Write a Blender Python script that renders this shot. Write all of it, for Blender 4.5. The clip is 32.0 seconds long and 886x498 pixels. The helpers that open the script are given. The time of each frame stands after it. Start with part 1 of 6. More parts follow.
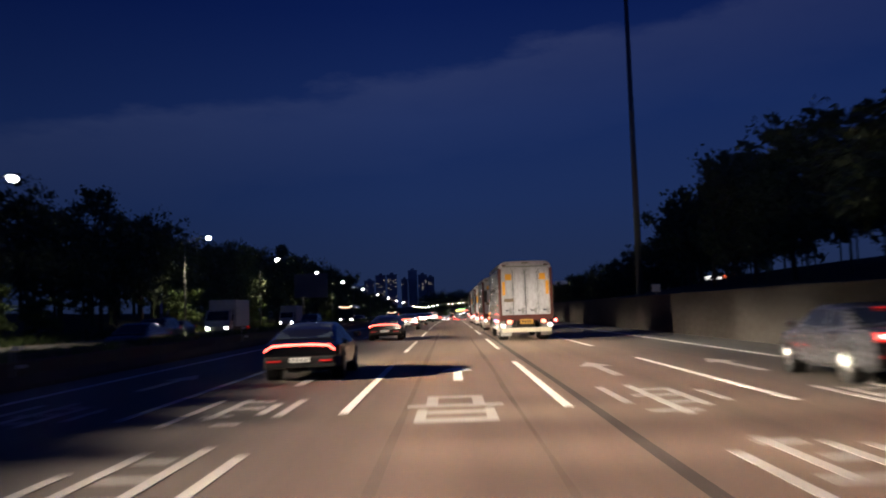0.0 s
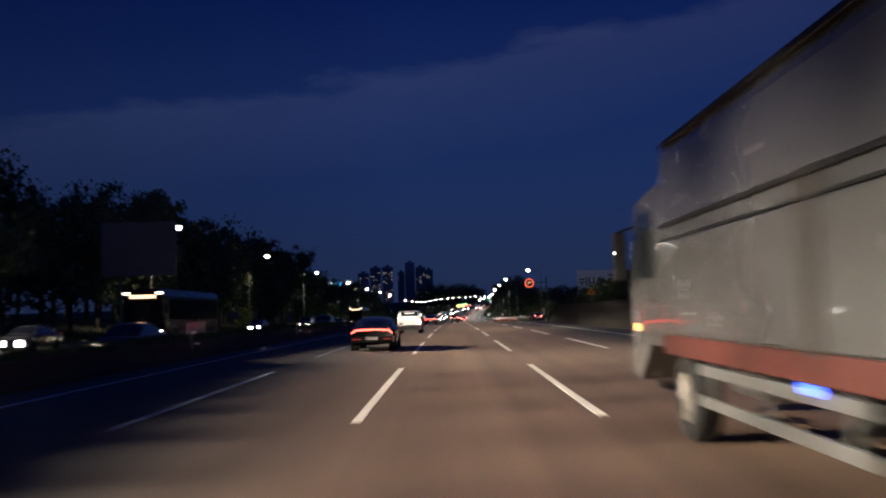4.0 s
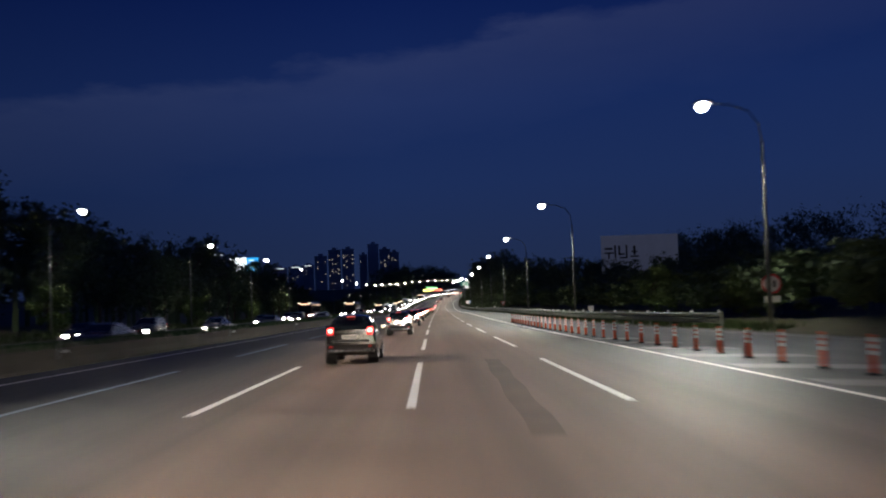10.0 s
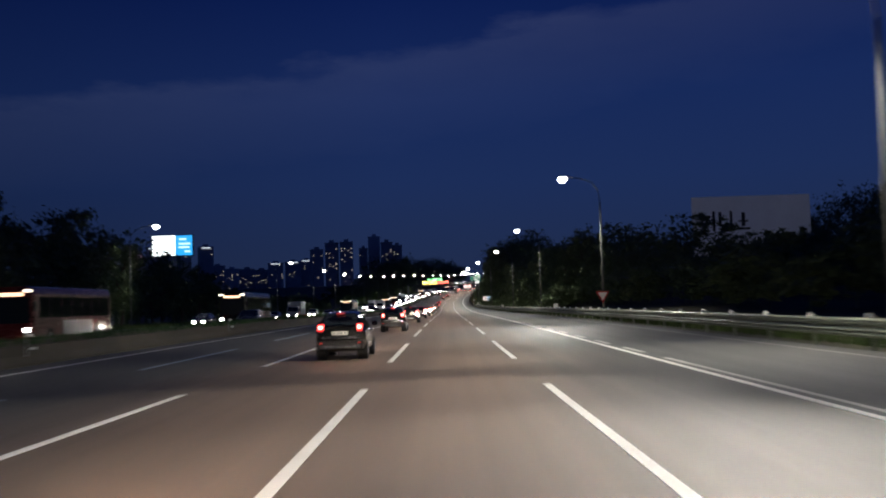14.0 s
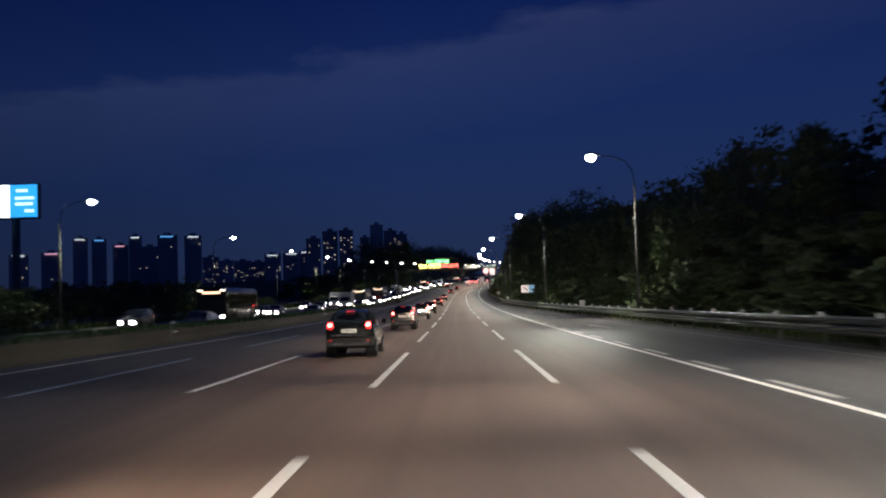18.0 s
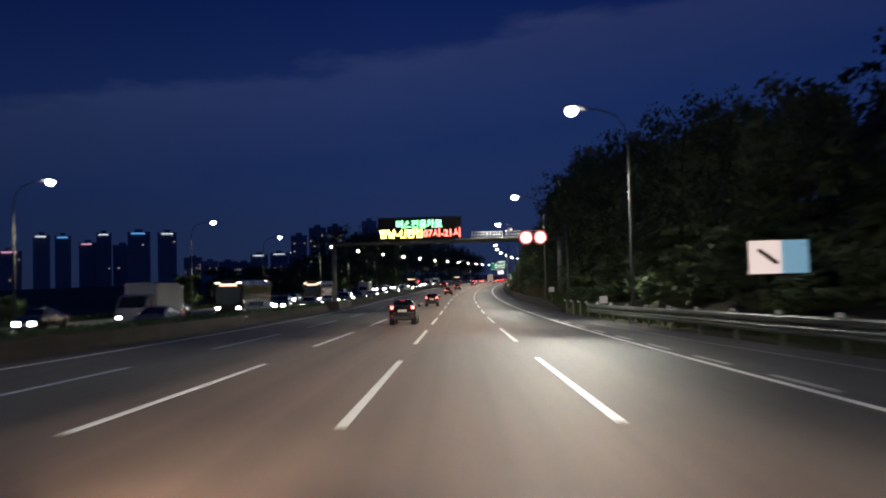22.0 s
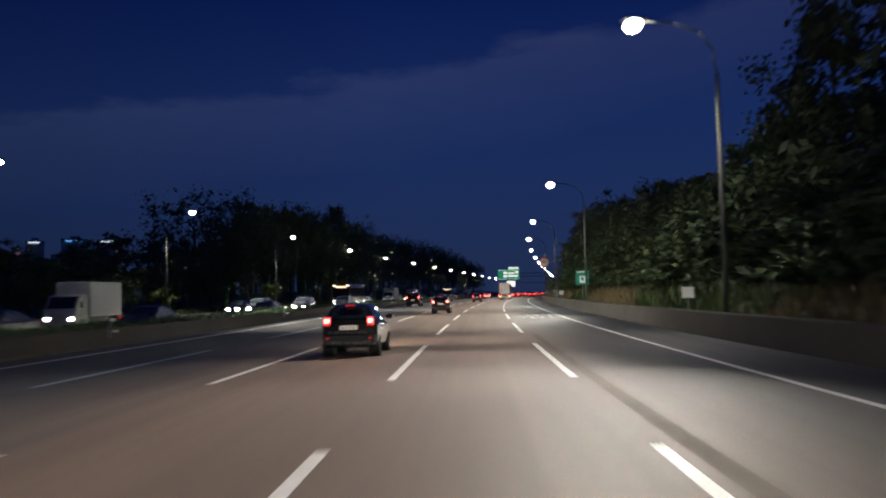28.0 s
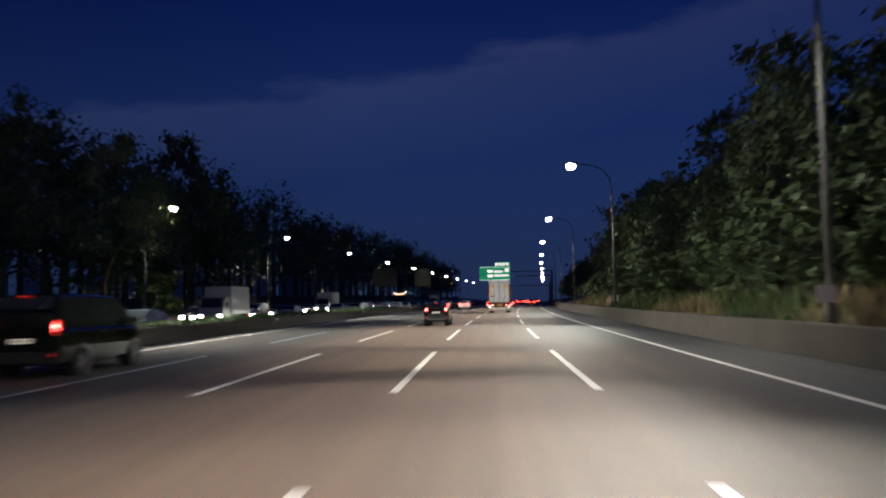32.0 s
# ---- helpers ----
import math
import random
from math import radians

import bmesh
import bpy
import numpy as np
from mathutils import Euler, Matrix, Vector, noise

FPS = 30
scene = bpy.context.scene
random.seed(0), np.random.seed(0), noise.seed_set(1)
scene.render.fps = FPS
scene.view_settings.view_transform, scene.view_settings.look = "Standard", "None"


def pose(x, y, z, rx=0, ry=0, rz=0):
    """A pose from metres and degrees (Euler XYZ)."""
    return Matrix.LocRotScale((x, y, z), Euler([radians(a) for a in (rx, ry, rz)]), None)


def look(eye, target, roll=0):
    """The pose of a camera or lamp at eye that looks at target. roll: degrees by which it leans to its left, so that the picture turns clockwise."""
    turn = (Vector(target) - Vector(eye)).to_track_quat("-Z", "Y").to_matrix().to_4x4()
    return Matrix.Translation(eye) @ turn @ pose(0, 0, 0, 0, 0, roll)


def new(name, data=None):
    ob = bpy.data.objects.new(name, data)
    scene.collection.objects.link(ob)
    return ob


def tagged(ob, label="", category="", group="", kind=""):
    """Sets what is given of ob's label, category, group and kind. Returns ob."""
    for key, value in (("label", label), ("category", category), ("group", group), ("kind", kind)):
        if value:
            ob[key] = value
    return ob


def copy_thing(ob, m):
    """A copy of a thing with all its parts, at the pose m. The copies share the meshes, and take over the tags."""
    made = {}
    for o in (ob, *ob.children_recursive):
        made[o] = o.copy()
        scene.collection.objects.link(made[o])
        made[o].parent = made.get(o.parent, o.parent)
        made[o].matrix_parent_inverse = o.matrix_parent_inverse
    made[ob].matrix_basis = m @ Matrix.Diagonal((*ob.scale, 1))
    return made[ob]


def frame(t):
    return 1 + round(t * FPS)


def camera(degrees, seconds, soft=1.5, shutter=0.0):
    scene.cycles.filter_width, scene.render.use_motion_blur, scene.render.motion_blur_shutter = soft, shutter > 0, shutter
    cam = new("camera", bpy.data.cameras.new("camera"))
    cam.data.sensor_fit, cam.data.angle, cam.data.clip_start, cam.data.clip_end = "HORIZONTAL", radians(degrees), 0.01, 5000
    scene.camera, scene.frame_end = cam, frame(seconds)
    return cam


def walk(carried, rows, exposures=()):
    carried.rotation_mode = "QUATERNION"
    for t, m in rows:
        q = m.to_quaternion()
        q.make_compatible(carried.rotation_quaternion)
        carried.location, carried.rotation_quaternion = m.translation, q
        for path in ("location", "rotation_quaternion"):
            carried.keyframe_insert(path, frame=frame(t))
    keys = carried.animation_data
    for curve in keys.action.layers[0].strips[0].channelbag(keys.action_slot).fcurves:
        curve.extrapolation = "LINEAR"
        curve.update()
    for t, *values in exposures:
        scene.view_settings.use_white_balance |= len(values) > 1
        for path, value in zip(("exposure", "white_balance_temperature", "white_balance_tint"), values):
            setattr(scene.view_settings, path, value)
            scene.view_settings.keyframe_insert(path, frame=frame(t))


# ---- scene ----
# The road: heading and grade every 100 m along its left lane line, from s = -100 m
HEADING = (-0.05, 0.04, 0.13, 0.41, 0.92, 1.3, 1.49, 1.38, 1.87, 4.01, 6.5, 8.5, 9.0, 9.0, 9.0, 9.0)
GRADE = (0.09, -0.22, -0.52, -1.12, -1.45, -1.2, -1.51, -0.84, 0.16, 0.63, 0.54, 0.5, 0.5, 0.45, 0.4, 0.4)
KNOT = np.arange(-100, 1500, 100.0)
STEP = np.arange(-400, 3600, 5.0)
_hd = np.radians(np.interp(STEP, KNOT, HEADING))
_gr = np.radians(np.interp(STEP, KNOT, GRADE))
_gr[STEP > 1500] = 0
_x = np.concatenate([[0], np.cumsum(np.sin(_hd[:-1]) * 5)])
_y = np.concatenate([[0], np.cumsum(np.cos(_hd[:-1]) * 5)])
_z = np.concatenate([[0], np.cumsum(np.tan(_gr[:-1]) * 5)])
for _a in (_x, _y, _z):
    _a -= np.interp(0, STEP, _a)


def along(s, u, z=0.0):
    """World place of a point s metres along the road, u metres to the right of the lane line, z above the road."""
    h = np.interp(s, STEP, _hd)
    return (float(np.interp(s, STEP, _x) + u * math.cos(h)), float(np.interp(s, STEP, _y) - u * math.sin(h)), float(np.interp(s, STEP, _z) + z))


def at(s, u, z=0.0, turn=0.0):
    """Pose of a thing on the road that faces along it (its +y ahead), turned by turn degrees to the left."""
    h = math.degrees(np.interp(s, STEP, _hd))
    g = math.degrees(np.interp(s, STEP, _gr))
    return pose(*along(s, u, z), 0, 0, turn - h) @ pose(0, 0, 0, g * math.cos(radians(turn)), -g * math.sin(radians(turn)), 0)


# ---- camera: seconds, metres along the road, metres across it, yaw, pitch, roll ----
PATH = (
    (0, -0.75, 1.75, 0.35, 3.58, 1.95),
    (1, 24.20, 1.72, 0.52, 3.62, 1.80),
    (2, 49.25, 1.64, 0.68, 3.48, 1.92),
    (3, 74.81, 1.43, 0.73, 3.29, 1.45),
    (4, 100.47, 1.43, 0.31, 3.26, 1.76),
    (6.5, 166.65, 1.53, 0.30, 2.93, 1.66),
    (7, 179.82, 1.46, 0.30, 2.85, 1.59),
    (8, 205.92, 1.75, -0.16, 2.65, 1.44),
    (9, 231.90, 2.71, -1.06, 2.61, 1.10),
    (10, 258.98, 3.97, -1.60, 2.38, 1.99),
    (11, 285.90, 4.59, -1.92, 2.22, 2.12),
    (12, 313.34, 4.86, -1.52, 2.30, 1.70),
    (13, 340.74, 5.09, -1.06, 2.48, 1.44),
    (14, 367.90, 5.23, -1.15, 2.29, 1.78),
    (16.5, 435.62, 5.38, -0.61, 2.00, 1.50),
    (17, 449.02, 5.38, -0.75, 1.97, 1.54),
    (18, 476.02, 5.33, -0.54, 1.98, 1.62),
    (19, 503.46, 5.23, -0.49, 2.02, 1.67),
    (20, 529.94, 5.16, -0.60, 2.11, 1.70),
    (21, 556.02, 5.17, -0.51, 2.25, 1.52),
    (22, 582.04, 5.15, -0.49, 2.25, 1.47),
    (23, 607.87, 5.11, -0.52, 2.47, 1.69),
    (24, 633.58, 5.10, -0.47, 2.67, 1.47),
    (26.5, 697.88, 5.15, -0.88, 3.13, 1.74),
    (27, 710.71, 5.17, -0.97, 3.19, 1.55),
    (28, 735.91, 5.24, -0.91, 3.42, 1.33),
    (29, 760.52, 5.20, -0.79, 3.51, 1.37),
    (30, 785.78, 4.96, -0.99, 3.72, 1.46),
    (31, 811.88, 5.08, -1.51, 3.69, 1.25),
    (32, 837.77, 5.22, -2.47, 3.83, 1.09),
)
EYE = 1.634
cam = camera(53.1, 32.0, soft=2.0, shutter=0.6)
walk(cam, [(t, pose(*along(s, u, EYE), 90 + p, r, y)) for t, s, u, y, p, r in PATH])

# ---- dusk sky ----
world = bpy.data.worlds.new("dusk_sky")
scene.world = world
world.use_nodes = True
wt = world.node_tree
for n in list(wt.nodes):
    wt.nodes.remove(n)


def wnode(kind, **sets):
    n = wt.nodes.new(kind)
    for k, v in sets.items():
        if k == "operation":
            n.operation = v
        elif k == "noise_dimensions":
            n.noise_dimensions = v
        else:
            n.inputs[k].default_value = v
    return n


def wmath(op, a, b=None, clamp=False):
    n = wt.nodes.new("ShaderNodeMath")
    n.operation, n.use_clamp = op, clamp
    for i, v in enumerate((a, b)):
        if v is None:
            continue
        if isinstance(v, (int, float)):
            n.inputs[i].default_value = v
        else:
            wt.links.new(v, n.inputs[i])
    return n.outputs[0]


tc = wt.nodes.new("ShaderNodeTexCoord")
sep = wt.nodes.new("ShaderNodeSeparateXYZ")
wt.links.new(tc.outputs["Generated"], sep.inputs[0])
elev = wmath("MULTIPLY", wmath("ARCSINE", sep.outputs[2]), 57.2958)
azim = wmath("MULTIPLY", wmath("ARCTAN2", sep.outputs[0], sep.outputs[1]), 57.2958)
ramp = wt.nodes.new("ShaderNodeValToRGB")
wt.links.new(wmath("DIVIDE", wmath("ADD", elev, 4.0), 44.0, True), ramp.inputs[0])
el = ramp.color_ramp.elements
el[0].position, el[0].color = 0.0, (0.0120, 0.0190, 0.050, 1)
el[1].position, el[1].color = 1.0, (0.0010, 0.0042, 0.036, 1)
for p, c in ((0.12, (0.0138, 0.0250, 0.072, 1)), (0.24, (0.0110, 0.0255, 0.094, 1)), (0.36, (0.0082, 0.0220, 0.098, 1)), (0.52, (0.0030, 0.0108, 0.074, 1))):
    e = el.new(p)
    e.color = c
# a thin band of cloud with a ragged upper edge
comb = wt.nodes.new("ShaderNodeCombineXYZ")
wt.links.new(wmath("MULTIPLY", azim, 0.11), comb.inputs[0])
wt.links.new(wmath("MULTIPLY", elev, 0.34), comb.inputs[1])
cn = wnode("ShaderNodeTexNoise", Scale=1.0, Detail=6.0, Roughness=0.58)
wt.links.new(comb.outputs[0], cn.inputs["Vector"])
edge = wmath("SUBTRACT", wmath("ADD", wmath("ADD", 15.2, wmath("MULTIPLY", azim, 0.145)), wmath("MULTIPLY", wmath("SUBTRACT", cn.outputs[0], 0.5), 5.2)), elev)
rise = wmath("MULTIPLY", wmath("ADD", edge, 0.4), 0.85, True)
fall = wmath("SUBTRACT", 1.0, wmath("MULTIPLY", edge, 0.16), True)
body = wmath("MULTIPLY", wmath("MULTIPLY", rise, fall), wmath("MULTIPLY", cn.outputs[0], 1.3))
mix = wt.nodes.new("ShaderNodeMix")
mix.data_type = "RGBA"
mix.blend_type = "ADD"
wt.links.new(wmath("MULTIPLY", body, 1.0, True), mix.inputs[0])
wt.links.new(ramp.outputs[0], mix.inputs[6])
mix.inputs[7].default_value = (0.0205, 0.0230, 0.031, 1)
bg = wt.nodes.new("ShaderNodeBackground")
out = wt.nodes.new("ShaderNodeOutputWorld")
wt.links.new(wmath("MINIMUM", wmath("MAXIMUM", wmath("ADD", wmath("MULTIPLY", azim, 0.013), 1.06), 0.72), 1.03), bg.inputs[1])
wt.links.new(mix.outputs[2], bg.inputs[0])
wt.links.new(bg.outputs[0], out.inputs[0])

# ---- street lamps: heads along both sides (s, u) ----
LAMPS_RIGHT = [(258, 30.2), (304.3, 18.2), (348.5, 15.2), (393.7, 15.1), (440.4, 15.0), (490.8, 15.2), (538.6, 14.9), (583.6, 12.9), (630.1, 11.5),
               (675.9, 11.2), (721, 11.1), (768.7, 11.3), (818.3, 11.7), (862.2, 11.4), (905, 11.2)] + [(950 + 46 * i, 11.3) for i in range(9)]
LAMPS_LEFT = [(s, -27.6) for s in (-29, 15, 59, 108, 151, 195, 240, 289, 340, 386, 427, 469, 556, 607, 653, 700, 741, 795, 834, 880, 926, 970)] + [(1016 + 46 * i, -27.6) for i in range(8)]
LAMP_Z = 11.6
for row, side in ((LAMPS_RIGHT, 1), (LAMPS_LEFT, -1)):
    for s, u in row:
        if s > 1010:
            continue
        # beams aimed at the own lane also fill in for the camera car's headlights
        if side > 0:
            watts = 7000 if s < 300 else 23000 if s < 330 else 33000 if s < 480 else 25500 if s < 600 else 24500 if s < 700 else 31000 if s < 760 else 27000
            beams = [(watts * w, 42, s + d, 2.8) for d, w in ((-25, 0.95), (-12, 0.62), (0, 0.28), (12, 0.62), (25, 0.95))] + [(watts * (0.26 if s < 480 else 0.36 if s < 660 else 0.16), 124, s, u - 1.5)]
            if s < 640:
                beams += [(watts * (0.30 if s < 480 else 0.20), 40, s + d, u - 1.0) for d in (-23, 23)]
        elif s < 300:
            # narrow, strong, warm beams: chiefly a stand-in for those headlights
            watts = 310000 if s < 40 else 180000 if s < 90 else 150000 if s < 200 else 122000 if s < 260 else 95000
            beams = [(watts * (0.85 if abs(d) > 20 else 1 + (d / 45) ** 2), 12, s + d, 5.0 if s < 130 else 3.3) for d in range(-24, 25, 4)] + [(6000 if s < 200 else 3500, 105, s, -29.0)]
        else:
            beams = [(6000 if s < 640 else 30000 if s < 760 else 165000, 72, s, -14.0 if s < 640 else -8.5), (3500, 105, s, -29.0)]
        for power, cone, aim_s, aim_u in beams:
            ld = bpy.data.lights.new("street_and_fill_light", "SPOT")
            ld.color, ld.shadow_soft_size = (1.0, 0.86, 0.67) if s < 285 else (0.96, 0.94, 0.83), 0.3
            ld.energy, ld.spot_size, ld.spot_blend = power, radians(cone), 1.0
            lamp = new("street_and_fill_light", ld)
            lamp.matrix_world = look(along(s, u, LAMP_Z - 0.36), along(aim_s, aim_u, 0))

# ---- materials ----
MATS = {}


def material(name, color, rough=0.6, metal=0.0, vary=0.25, scale=4.0, bump=0.0, coat=0.0, emit=None, strength=0.0, coords="Object", per_object=0.0, stretch=None):
    """Principled paint with two scales of variation in colour and roughness, and fine relief."""
    if name in MATS:
        return MATS[name]
    m = bpy.data.materials.new(name)
    m.use_nodes = True
    t = m.node_tree
    b = t.nodes["Principled BSDF"]
    b.inputs["Roughness"].default_value, b.inputs["Metallic"].default_value = rough, metal
    b.inputs["Base Color"].default_value = (*color, 1)
    if coat:
        b.inputs["Coat Weight"].default_value, b.inputs["Coat Roughness"].default_value = coat, 0.05
    if emit:
        b.inputs["Emission Color"].default_value = (*emit, 1)
        b.inputs["Emission Strength"].default_value = strength
        m.cycles.emission_sampling = "NONE"
    if vary:
        c = t.nodes.new("ShaderNodeTexCoord")
        src = c.outputs[coords]
        if stretch:
            mp = t.nodes.new("ShaderNodeMapping")
            mp.inputs["Scale"].default_value = stretch
            t.links.new(src, mp.inputs[0])
            src = mp.outputs[0]
        big, fine = t.nodes.new("ShaderNodeTexNoise"), t.nodes.new("ShaderNodeTexNoise")
        big.inputs["Scale"].default_value, fine.inputs["Scale"].default_value = scale * 0.22, scale * 4
        big.inputs["Detail"].default_value, fine.inputs["Detail"].default_value = 4, 5
        for n in (big, fine):
            t.links.new(src, n.inputs["Vector"])
        add = t.nodes.new("ShaderNodeMath")
        add.operation = "ADD"
        t.links.new(big.outputs[0], add.inputs[0])
        t.links.new(fine.outputs[0], add.inputs[1])
        last = add.outputs[0]
        if per_object:
            oi = t.nodes.new("ShaderNodeObjectInfo")
            ma = t.nodes.new("ShaderNodeMath")
            ma.operation = "MULTIPLY_ADD"
            t.links.new(oi.outputs["Random"], ma.inputs[0])
            ma.inputs[1].default_value = per_object
            t.links.new(last, ma.inputs[2])
            last = ma.outputs[0]
        rg = t.nodes.new("ShaderNodeMapRange")
        rg.inputs[1].default_value, rg.inputs[2].default_value = 0.6, 1.4 + per_object
        rg.inputs[3].default_value, rg.inputs[4].default_value = 1 - vary, 1 + vary
        t.links.new(last, rg.inputs[0])
        mx = t.nodes.new("ShaderNodeMix")
        mx.data_type, mx.blend_type = "RGBA", "MULTIPLY"
        mx.inputs[0].default_value = 1
        mx.inputs[6].default_value = (*color, 1)
        t.links.new(rg.outputs[0], mx.inputs[7])
        t.links.new(mx.outputs[2], b.inputs["Base Color"])
        rr = t.nodes.new("ShaderNodeMapRange")
        rr.inputs[1].default_value, rr.inputs[2].default_value = 0.3, 0.7
        rr.inputs[3].default_value, rr.inputs[4].default_value = max(0.03, rough * 0.8), min(1, rough * 1.15)
        t.links.new(fine.outputs[0], rr.inputs[0])
        t.links.new(rr.outputs[0], b.inputs["Roughness"])
        if bump:
            bp = t.nodes.new("ShaderNodeBump")
            bp.inputs["Strength"].default_value, bp.inputs["Distance"].default_value = 0.6, bump
            t.links.new(fine.outputs[0], bp.inputs["Height"])
            t.links.new(bp.outputs[0], b.inputs["Normal"])
    MATS[name] = m
    return m


def glow(name, color, strength, base=(0.5, 0.5, 0.5)):
    return material(name, base, 0.3, vary=0, emit=color, strength=strength)


def glass(name, tint=(0.02, 0.025, 0.03)):
    return material(name, tint, 0.06, vary=0, coat=0.6)


def asphalt(name, color, off_beam=None):
    """Worn asphalt: stone grain, long wheel-path streaks along the lanes, patches, hairline tar marks (uv: across, along)."""
    m = bpy.data.materials.new(name)
    m.use_nodes = True
    t = m.node_tree
    b = t.nodes["Principled BSDF"]
    uv = t.nodes.new("ShaderNodeUVMap")

    def noise_of(sx, sy, scale, detail):
        mp = t.nodes.new("ShaderNodeMapping")
        mp.inputs["Scale"].default_value = (sx, sy, 1)
        t.links.new(uv.outputs[0], mp.inputs[0])
        n = t.nodes.new("ShaderNodeTexNoise")
        n.inputs["Scale"].default_value, n.inputs["Detail"].default_value = scale, detail
        t.links.new(mp.outputs[0], n.inputs["Vector"])
        return n.outputs[0]

    def m2(op, a, c):
        n = t.nodes.new("ShaderNodeMath")
        n.operation = op
        for i, v in enumerate((a, c)):
            if isinstance(v, (int, float)):
                n.inputs[i].default_value = v
            else:
                t.links.new(v, n.inputs[i])
        return n.outputs[0]

    streak, patch, grain, stone = noise_of(1.1, 0.012, 1.0, 4), noise_of(0.16, 0.03, 1.0, 3), noise_of(1, 1, 7, 6), noise_of(1, 1, 60, 2)
    v = m2("ADD", m2("ADD", m2("MULTIPLY", streak, 0.75), m2("MULTIPLY", patch, 0.55)), m2("ADD", m2("MULTIPLY", grain, 0.35), m2("MULTIPLY", stone, 0.35)))
    rg = t.nodes.new("ShaderNodeMapRange")
    rg.inputs[1].default_value, rg.inputs[2].default_value, rg.inputs[3].default_value, rg.inputs[4].default_value = 0.68, 1.32, 0.52, 1.48
    t.links.new(v, rg.inputs[0])
    mx = t.nodes.new("ShaderNodeMix")
    mx.data_type, mx.blend_type = "RGBA", "MULTIPLY"
    mx.inputs[0].default_value, mx.inputs[6].default_value = 1, (*color, 1)
    if off_beam:
        # headlight glow painted in: middle lanes browner, brighter; darker towards both edges, uneven border
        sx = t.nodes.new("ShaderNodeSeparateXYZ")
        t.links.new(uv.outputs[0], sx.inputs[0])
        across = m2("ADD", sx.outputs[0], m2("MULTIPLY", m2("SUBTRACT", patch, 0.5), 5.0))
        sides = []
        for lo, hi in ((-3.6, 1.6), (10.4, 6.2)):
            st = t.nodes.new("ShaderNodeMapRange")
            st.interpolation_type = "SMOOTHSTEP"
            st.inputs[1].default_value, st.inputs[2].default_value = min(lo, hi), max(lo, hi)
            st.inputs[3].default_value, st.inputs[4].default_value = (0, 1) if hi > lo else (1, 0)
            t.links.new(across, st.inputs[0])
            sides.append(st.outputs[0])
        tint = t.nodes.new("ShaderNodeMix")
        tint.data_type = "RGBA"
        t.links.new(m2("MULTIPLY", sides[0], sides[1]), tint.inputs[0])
        tint.inputs[6].default_value, tint.inputs[7].default_value = (*off_beam, 1), (*color, 1)
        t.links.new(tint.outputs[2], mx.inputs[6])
    t.links.new(rg.outputs[0], mx.inputs[7])
    t.links.new(mx.outputs[2], b.inputs["Base Color"])
    t.links.new(m2("ADD", m2("MULTIPLY", grain, 0.25), 0.50), b.inputs["Roughness"])
    bp = t.nodes.new("ShaderNodeBump")
    bp.inputs["Strength"].default_value, bp.inputs["Distance"].default_value = 0.7, 0.006
    t.links.new(stone, bp.inputs["Height"])
    t.links.new(bp.outputs[0], b.inputs["Normal"])
    return m


# second colour is the road outside the painted headlight glow
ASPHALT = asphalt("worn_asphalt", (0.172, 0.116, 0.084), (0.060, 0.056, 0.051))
ASPHALT_GREY = asphalt("grey_asphalt", (0.082, 0.080, 0.077))
PAINT_WHITE = material("road_paint_white", (0.84, 0.81, 0.76), 0.55, vary=0.22, scale=6, per_object=0.25)
PAINT_WORN = material("road_paint_worn", (0.25, 0.235, 0.22), 0.6, vary=0.5, scale=7, per_object=0.3)
PAINT_FADED = material("road_paint_faded", (0.46, 0.44, 0.41), 0.6, vary=0.35, scale=6, per_object=0.2)
PAINT_BLUE = material("road_paint_blue", (0.26, 0.33, 0.41), 0.55, vary=0.25, scale=6, per_object=0.2)
TAR = material("tar_seal", (0.050, 0.039, 0.032), 0.8, vary=0.3, scale=3)
SOIL = material("verge_soil_and_grass", (0.060, 0.056, 0.030), 0.95, vary=0.55, scale=0.8, bump=0.05)
CONCRETE = material("stained_concrete", (0.060, 0.052, 0.043), 0.85, vary=0.4, scale=1.4, bump=0.01)
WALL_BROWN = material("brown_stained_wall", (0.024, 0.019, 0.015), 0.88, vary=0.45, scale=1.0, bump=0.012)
TAR_FAINT = material("faint_tar_smear", (0.132, 0.093, 0.070), 0.8, vary=0.35, scale=2)
CONCRETE_DARK = material("sooty_concrete", (0.052, 0.041, 0.027), 0.88, vary=0.45, scale=1.2, bump=0.01)
GALV = material("galvanised_steel", (0.27, 0.28, 0.28), 0.5, 0.75, vary=0.2, scale=3)
RAIL_STEEL = material("dull_green_grey_rail", (0.24, 0.26, 0.21), 0.5, 0.3, vary=0.3, scale=3)
STEEL_GREEN = material("weathered_green_grey_steel", (0.08, 0.09, 0.075), 0.5, 0.5, vary=0.3, scale=3)
POLE = material("grey_pole_paint", (0.15, 0.155, 0.15), 0.5, 0.2, vary=0.2, scale=2)
BLACK = material("black_plastic", (0.006, 0.006, 0.007), 0.55, vary=0.2, scale=8)
RUBBER = material("tyre_rubber", (0.016, 0.016, 0.016), 0.85, vary=0.3, scale=12)
ALLOY = material("alloy_rim", (0.45, 0.45, 0.46), 0.3, 0.9, vary=0.15, scale=8)
GLASS = glass("tinted_car_glass")
CHROME = material("chrome", (0.7, 0.7, 0.7), 0.12, 1.0, vary=0)
LAMP_GLOW = glow("lamp_lens_lit", (1.0, 0.96, 0.86), 60)
TAIL = glow("tail_light_lit", (1.0, 0.050, 0.042), 14.0, (0.4, 0.02, 0.02))
